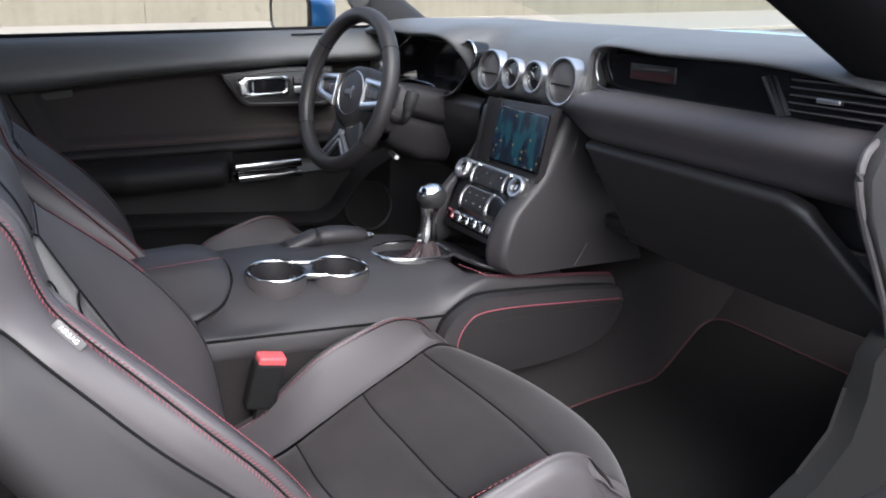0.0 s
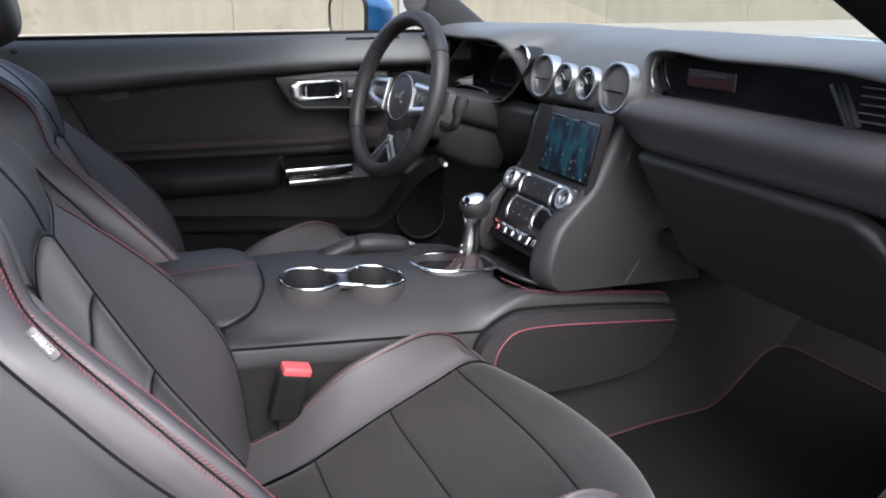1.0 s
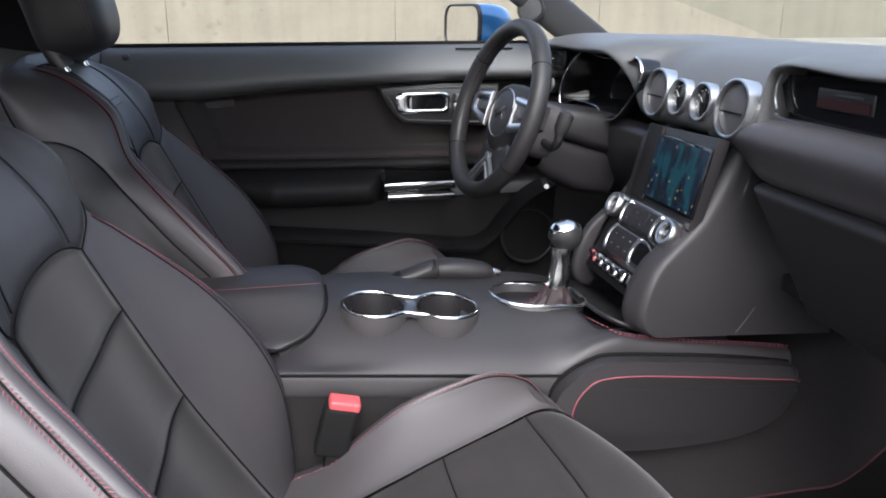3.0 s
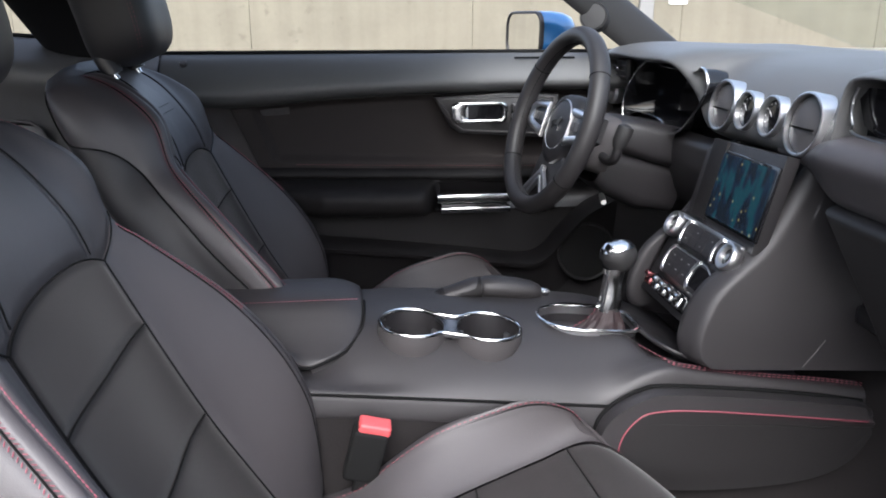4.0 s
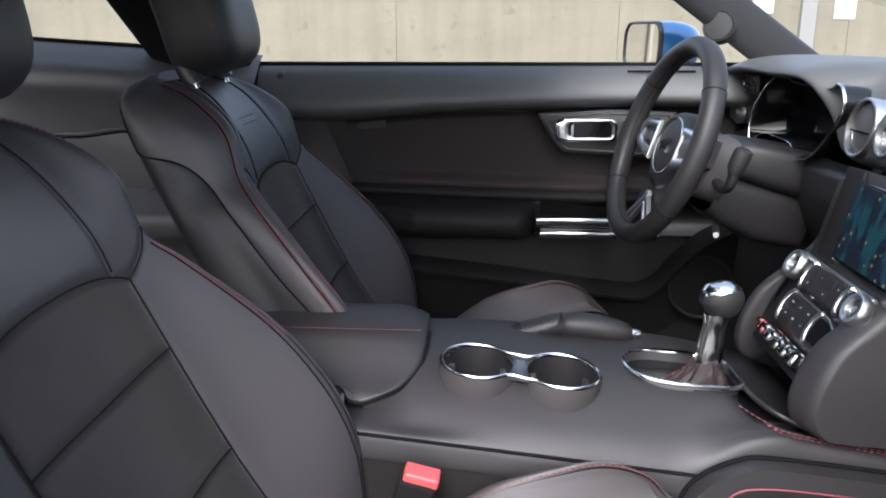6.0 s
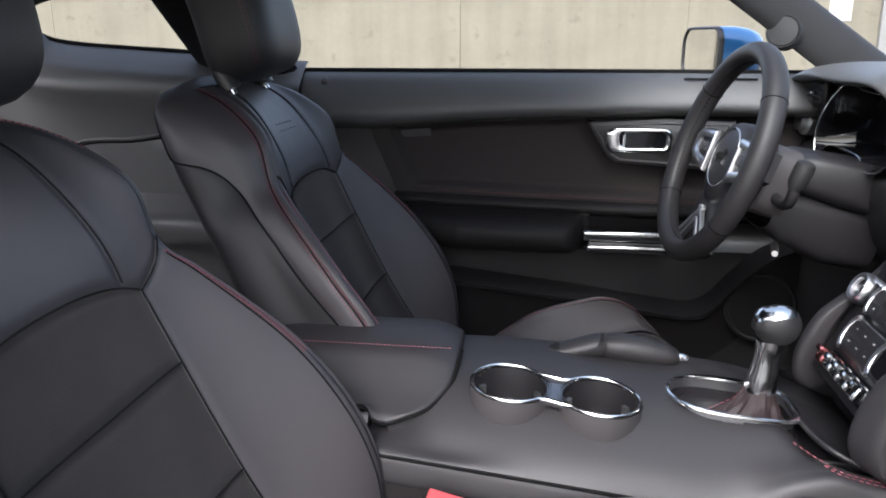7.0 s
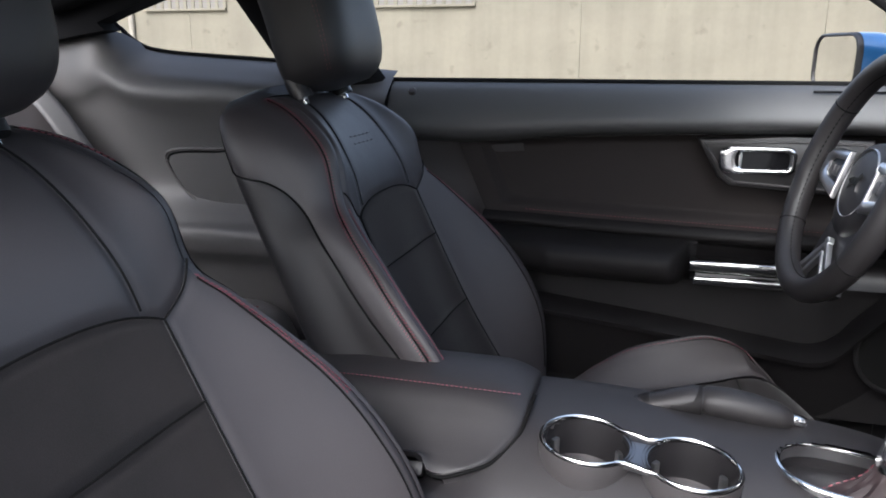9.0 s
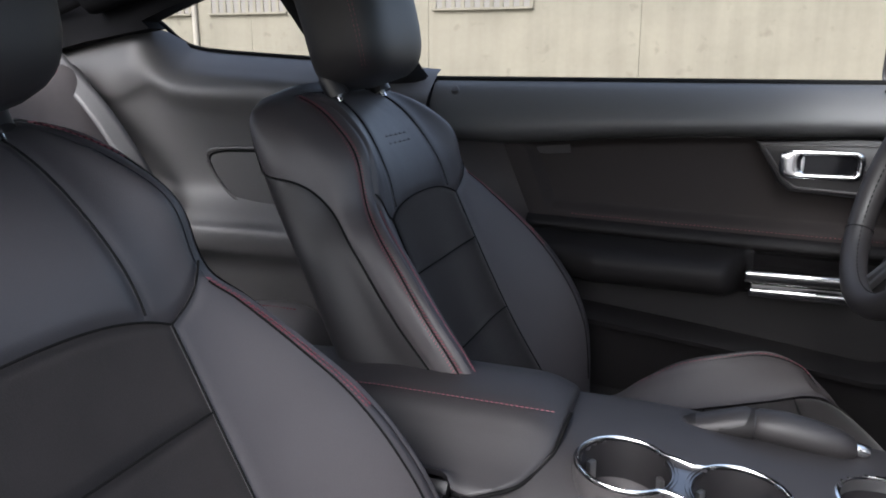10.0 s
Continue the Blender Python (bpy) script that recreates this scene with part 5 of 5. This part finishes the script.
def panel(fn, w0, w1, s0, s1, nw, ns, puff=0.0032, edge=0.006, sides="lrbt"):
    """An upholstered panel of a skin, drawn in at its seams. s0 and s1 may depend on w."""
    wa = w0 if callable(w0) else (lambda q, k=w0: k)
    wb = w1 if callable(w1) else (lambda q, k=w1: k)
    if callable(w0) or callable(w1):
        inner = fn
        fn = lambda k, q: inner(wa(q) + (wb(q) - wa(q)) * k, q)
        w0, w1 = 0.0, 1.0
    step = (w1 - w0) * 0.02
    f0 = s0 if callable(s0) else (lambda w: s0)
    f1 = s1 if callable(s1) else (lambda w: s1)
    g = []
    for i in range(ns):
        row = []
        for j in range(nw):
            w = w0 + (w1 - w0) * j / (nw - 1)
            row.append(fn(w, f0(w) + (f1(w) - f0(w)) * i / (ns - 1)))
        g.append(row)
    a = np.array([[tuple(p) for p in r] for r in g])
    n = np.zeros_like(a)
    for i in range(ns):
        for j in range(nw):
            w = w0 + (w1 - w0) * j / (nw - 1)
            q = f0(w) + (f1(w) - f0(w)) * i / (ns - 1)
            n[i, j] = np.cross(np.array(fn(w + step, q) - fn(w - step, q)), np.array(fn(w, q + .004) - fn(w, q - .004)))
    n /= np.linalg.norm(n, axis=2, keepdims=True) + 1e-9
    # outward: away from the skin's middle
    lu = np.r_[0, np.cumsum(np.linalg.norm(np.diff(a[ns // 2], axis=0), axis=1))]
    lv = np.r_[0, np.cumsum(np.linalg.norm(np.diff(a[:, nw // 2], axis=0), axis=1))]
    d = np.full((ns, nw), 1.0)
    if "l" in sides:
        d = np.minimum(d, lu[None, :])
    if "r" in sides:
        d = np.minimum(d, (lu[-1] - lu)[None, :])
    if "b" in sides:
        d = np.minimum(d, lv[:, None])
    if "t" in sides:
        d = np.minimum(d, (lv[-1] - lv)[:, None])
    return a, n, puff * np.exp(-(d / edge) ** 2)


def skin(fn, inside, *args, **kw):
    a, n, drop = panel(fn, *args, **kw)
    mid = np.array(inside)
    sign = np.sign(((a - mid) * n).sum(axis=2).mean())
    return grid_mesh([[Vector(p) for p in r] for r in a - sign * n * drop[:, :, None]])


def front_seat(centre, label):
    base = (-0.22, 0, 0.42)
    seat = thing("front_seat", label, "car seat", (-0.05, centre, 0.30), "front seats")

    def B(w, s):
        return back_at(w, s, centre, base)

    def C(w, x):
        return cush_at(w, x, centre)
    inside_b = tuple(Vector(base) + SEAT_S * 0.3 + SEAT_N * -0.06 + Vector((0, centre, 0)))
    inside_c = (0, centre, 0.36)

    def arch(w):
        return 0.405 + 0.022 * (1 - abs(w) ** 2.5)
    # backrest front
    part("seat_insert", skin(B, inside_b, -1, 1, -0.03, 0.20, 40, 34), SUEDE, seat, "charcoal suede insert")
    part("seat_insert", skin(B, inside_b, -1, 1, 0.20, 0.325, 40, 24), SUEDE, seat, "charcoal suede insert")
    part("seat_insert", skin(B, inside_b, -1, 1, 0.325, arch, 40, 24), SUEDE, seat, "charcoal suede insert")
    part("upper_panel", skin(B, inside_b, -0.80, 0.80, arch, 0.615, 40, 44, puff=0.003), LEATHER, seat)
    for sd in (-1, 1):
        part("bolster", skin(B, inside_b, sd * 1, sd * 2, -0.03, lambda w: 0.405 + 0.04 * (abs(w) - 1), 28, 90), LEATHER, seat)
        part("shoulder", skin(B, inside_b, sd * 0.80, sd * 2, lambda w: 0.405 + 0.04 * (abs(w) - 1) if abs(w) >= 1 else arch(w), 0.615, 34, 50), LEATHER, seat)
        part("front_edge", skin(B, inside_b, sd * 2, sd * 2.33, -0.03, 0.615, 16, 110, edge=0.004, puff=0.0024), LEATHER, seat)
        part("side_panel", skin(B, inside_b, sd * 2.33, lambda q, k=sd: k * curve1(SHELL, q), -0.03, 0.615, 34, 110, puff=0.0016), LEATHER, seat)
        part("back_panel", skin(B, inside_b, lambda q, k=sd: k * curve1(SHELL, q), lambda q, k=sd: k * 5.0, -0.03, 0.615, 30, 90, sides="lbt", puff=0.0016), SHELLSKIN, seat, "black back cover")
        # stitching either side of the front edge
        def on(w, q, lift=0.0004):
            p = B(w, q)
            return p + (p - Vector(inside_b)).normalized() * lift
        S = np.linspace(0.0, 0.610, 160)
        if sd < 0:
            part("stitching", dashes([on(sd * 1.985, q) for q in np.linspace(0.0, 0.425, 150)], 0.0006, 0.0034, 0.0008), REDTHREAD, seat, "red thread")
            for w in (2.285, 2.375):
                # slanting stitches on either side of the edge seam
                qs = np.linspace(0.0, 0.610, 150)
                bm = bmesh.new()
                for i, q in enumerate(qs[:-1]):
                    tilt = 0.020 if w < 2.33 else -0.020
                    rows = tube_rows([on(sd * (w - tilt), q, 0.0004), on(sd * w, q + 0.0012, 0.0007), on(sd * (w + tilt), q + 0.0024, 0.0004)], [0.0004, 0.0006, 0.0004], 4)
                    vs = [[bm.verts.new(p) for p in r] for r in rows]
                    for m in range(2):
                        for j in range(4):
                            bm.faces.new((vs[m][j], vs[m][(j + 1) % 4], vs[m + 1][(j + 1) % 4], vs[m + 1][j]))
                part("stitching", bm, REDTHREAD, seat, "red thread")
        else:
            part("piping", tube([B(1.84, q) for q in S[2:112]], 0.0012, 6), SEAM, seat, "dark seam cord")
            for w in (1.88, 1.93):
                part("stitching", dashes([on(w, q) for q in np.linspace(0.26, 0.430, 90)], 0.0005, 0.0036, 0.0014), REDTHREAD, seat, "red thread")
            for w in (2.285, 2.375):
                part("stitching", dashes([on(w, q) for q in np.linspace(0.55, 0.610, 30)], 0.0006, 0.0042, 0.0018), REDTHREAD, seat, "red thread")
        part("piping", tube([B(sd * 2.33, q) for q in S[::2]], 0.0009, 6), SEAM, seat, "dark seam cord")
        part("piping", tube([B(sd * curve1(SHELL, q), q) for q in np.linspace(-0.02, 0.61, 90)], 0.0013, 6), SEAM, seat, "dark seam cord")
        part("piping", tube([B(sd * 1, q) for q in np.linspace(-0.02, 0.405, 60)], 0.0010, 6), SEAM, seat, "dark seam cord")
        part("piping", tube([B(sd * w, 0.405 + 0.04 * (w - 1)) for w in np.linspace(1, 2, 20)], 0.0010, 6), SEAM, seat, "dark seam cord")
        part("piping", tube([B(sd * 0.80, q) for q in np.linspace(0.42, 0.61, 40)], 0.0010, 6), SEAM, seat, "dark seam cord")
    part("piping", tube([B(w, arch(w)) for w in np.linspace(-1, 1, 40)], 0.0010, 6), SEAM, seat, "dark seam cord")
    for q in (0.20, 0.325):
        part("piping", tube([B(w, q) for w in np.linspace(-1, 1, 30)], 0.0010, 6), SEAM, seat, "dark seam cord")
    for x in (-0.130, 0.003, 0.145):
        part("piping", tube([C(w, x) for w in np.linspace(-1, 1, 30)], 0.0010, 6), SEAM, seat, "dark seam cord")
    # top closing cap
    rows = [[B(w, s) for w in np.linspace(-5, 5, 61)[:-1]] for s in (0.612, 0.625)]
    mid = sum((Vector(p) for p in rows[1]), Vector()) / 60
    rows.append([mid + (Vector(p) - mid) * 0.6 + SEAT_S * 0.010 for p in rows[1]])
    rows.append([mid + (Vector(p) - mid) * 0.2 + SEAT_S * 0.013 for p in rows[1]])
    part("top_cap", grid_mesh(rows, True), LEATHER, seat)
    # cushion
    part("cushion_insert", skin(C, inside_c, -1, 1, -0.26, -0.130, 40, 24), SUEDE, seat, "charcoal suede insert")
    part("cushion_insert", skin(C, inside_c, -1, 1, -0.130, 0.003, 40, 24), SUEDE, seat, "charcoal suede insert")
    part("cushion_insert", skin(C, inside_c, -1, 1, 0.003, 0.145, 40, 24), SUEDE, seat, "charcoal suede insert")
    part("cushion_insert", skin(C, inside_c, -1, 1, 0.145, 0.285, 40, 40), SUEDE, seat, "charcoal suede front roll")
    for sd in (-1, 1):
        part("cushion_bolster", skin(C, inside_c, sd * 1, sd * 1.78, -0.26, 0.285, 26, 90, puff=0.002), LEATHER_LIT, seat, "black leather side panel, lightened as if lit")
        part("cushion_edge", skin(C, inside_c, sd * 1.78, sd * 2.2, -0.26, 0.285, 20, 90), LEATHER, seat)
        part("cushion_side", skin(C, inside_c, sd * 2.2, sd * 3.99, -0.26, 0.285, 34, 70), LEATHER, seat)
        pts = [C(sd * 1.84, x) + Vector((0, 0, 0.0004)) for x in np.linspace(-0.22, 0.25, 140)]
        part("stitching", dashes(pts), REDTHREAD, seat, "red thread")
        part("piping", tube([C(sd * 1.78, x) for x in np.linspace(-0.25, 0.24, 90)], 0.0012, 6), SEAM, seat, "dark seam cord")
    part("seat_base", box(0.0, centre, 0.285, 0.44, 0.40, 0.10, 0.02), PLASTIC_DARK, seat)
    # headrest and its two posts
    for sd in (-1, 1):
        a = Vector(base) + SEAT_S * 0.585 + SEAT_N * -0.020 + Vector((0, centre + sd * 0.070, 0))
        part("headrest_post", tube([a, a + SEAT_S * 0.03, a + SEAT_S * 0.065], 0.006, 12), CHROME, seat, "chrome post")
        part("post_collar", lathe([(0.001, 0.036), (0.014, 0.036), (0.016, 0.030), (0.016, 0.0)], a + SEAT_S * 0.008, SEAT_S, 20), PLASTIC_DARK, seat)
    o = Vector(base) + SEAT_S * 0.706 + SEAT_N * 0.024 + Vector((0, centre, 0))
    hs = Vector((-math.sin(radians(16)), 0, math.cos(radians(16))))
    hn = Vector((math.cos(radians(16)), 0, math.sin(radians(16))))
    rows = []
    for i in range(33):
        v = -1 + 2 * i / 32
        k = max(0.0, 1 - abs(v) ** 5.5) ** (1 / 3.0)
        hw, hd = 0.110 * (0.90 + 0.10 * (1 + v) / 2) * max(k, 0.02), 0.060 * max(k, 0.02)
        row = []
        for j in range(48):
            a = 2 * math.pi * j / 48
            ca, sa = math.cos(a), math.sin(a)
            u = hw * abs(ca) ** 0.55 * (1 if ca > 0 else -1)
            n = hd * abs(sa) ** 0.62 * (1 if sa > 0 else -1)
            n += (0.012 * (u / 0.13) ** 2 if sa > 0 else 0) + 0.010 * (1 - v * v)
            g = 0.002 * math.exp(-((abs(ca) - 0.94) / 0.03) ** 2) if sa > 0 else 0
            row.append(o + hs * (0.115 * v) + hn * (n - g) + Vector((0, u, 0)))
        rows.append(row)
    part("headrest", grid_mesh(rows, True), CONSOLE, seat)
    # double seam down either front corner
    for sd in (-1, 1):
        for ca in (0.955, 0.925):
            pts = []
            for v in np.linspace(-0.80, 0.80, 60):
                k = max(0.0, 1 - abs(v) ** 5.5) ** (1 / 3.0)
                u = 0.110 * (0.90 + 0.10 * (1 + v) / 2) * k * ca ** 0.55
                n = 0.060 * k * (1 - ca * ca) ** 0.31 + 0.012 * (u / 0.13) ** 2 + 0.010 * (1 - v * v)
                pts.append(o + hs * (0.115 * v) + hn * (n + 0.0003) + Vector((0, sd * (u + 0.0003), 0)))
            part("headrest_stitching", dashes(pts, 0.0004, 0.0042, 0.0024), REDTHREAD, seat, "red thread")
    return seat


def words(text, size, at, xdir, ydir, material, name, parent, depth=0.0004):
    """Raised lettering in the built-in font."""
    cu = bpy.data.curves.new("lettering", 'FONT')
    cu.body, cu.size, cu.extrude, cu.align_x, cu.align_y = text, size, depth, 'CENTER', 'CENTER'
    tmp = new("lettering", cu)
    me = bpy.data.meshes.new_from_object(tmp.evaluated_get(bpy.context.evaluated_depsgraph_get()))
    bpy.data.objects.remove(tmp)
    x, y = Vector(xdir).normalized(), Vector(ydir).normalized()
    z = x.cross(y).normalized()
    y = z.cross(x)
    m = Matrix((x, y, z)).transposed().to_4x4()
    m.translation = at
    me.transform(m)
    bm = bmesh.new()
    bm.from_mesh(me)
    return part(name, bm, material, parent, smooth=False)


passenger_seat = front_seat(-0.40, "black leather sport seat with charcoal suede insert and red stitching")
driver_seat = copy_thing(passenger_seat, pose(-0.05, 0.29, 0.30))


def seat_tag():
    t = thing("seat_tag", "small dark woven tag with white lettering", "label", (-.42, -.60, .79))
    base = (-0.22, 0, 0.42)
    a, c = back_at(-2.47, .432, -.40, base), back_at(-2.47, .388, -.40, base)
    x = (c - a).normalized()
    out = Vector((0.15, -1, 0.1)).normalized()
    y = out.cross(x).normalized()
    out = x.cross(y)
    mid = (a + c) / 2 + out * .0015
    part("tag_cloth", plate(rounded(.031, .0085, .002, 3), mid, x, y, .002, .0006), PLASTIC_DARK, t)
    words("AIRBAG", .0056, mid + out * .0022, x, y, LETTER, "tag_lettering", t)
    return t


seat_tag()


def seat_emboss():
    """Raised marks on the driver's upper seat panel."""
    e = thing("seat_emblem", "raised letter-like marks pressed into the leather", "emblem", (-.44, .29, .85))
    base = (-0.22, 0, 0.42)
    for u in (-.030, -.015, .002, .016, .030):
        for h, w in ((.006, .011), (-.006, .009)):
            p = back_at(u / .1, .512 + h, .29, base)
            part("raised_bar", box(*(p + SEAT_N * .0002), .0016, w, .0022, .0005, 1, pose(0, 0, 0, 0, -27, 0)), LEATHER, e)
    return e


seat_emboss()
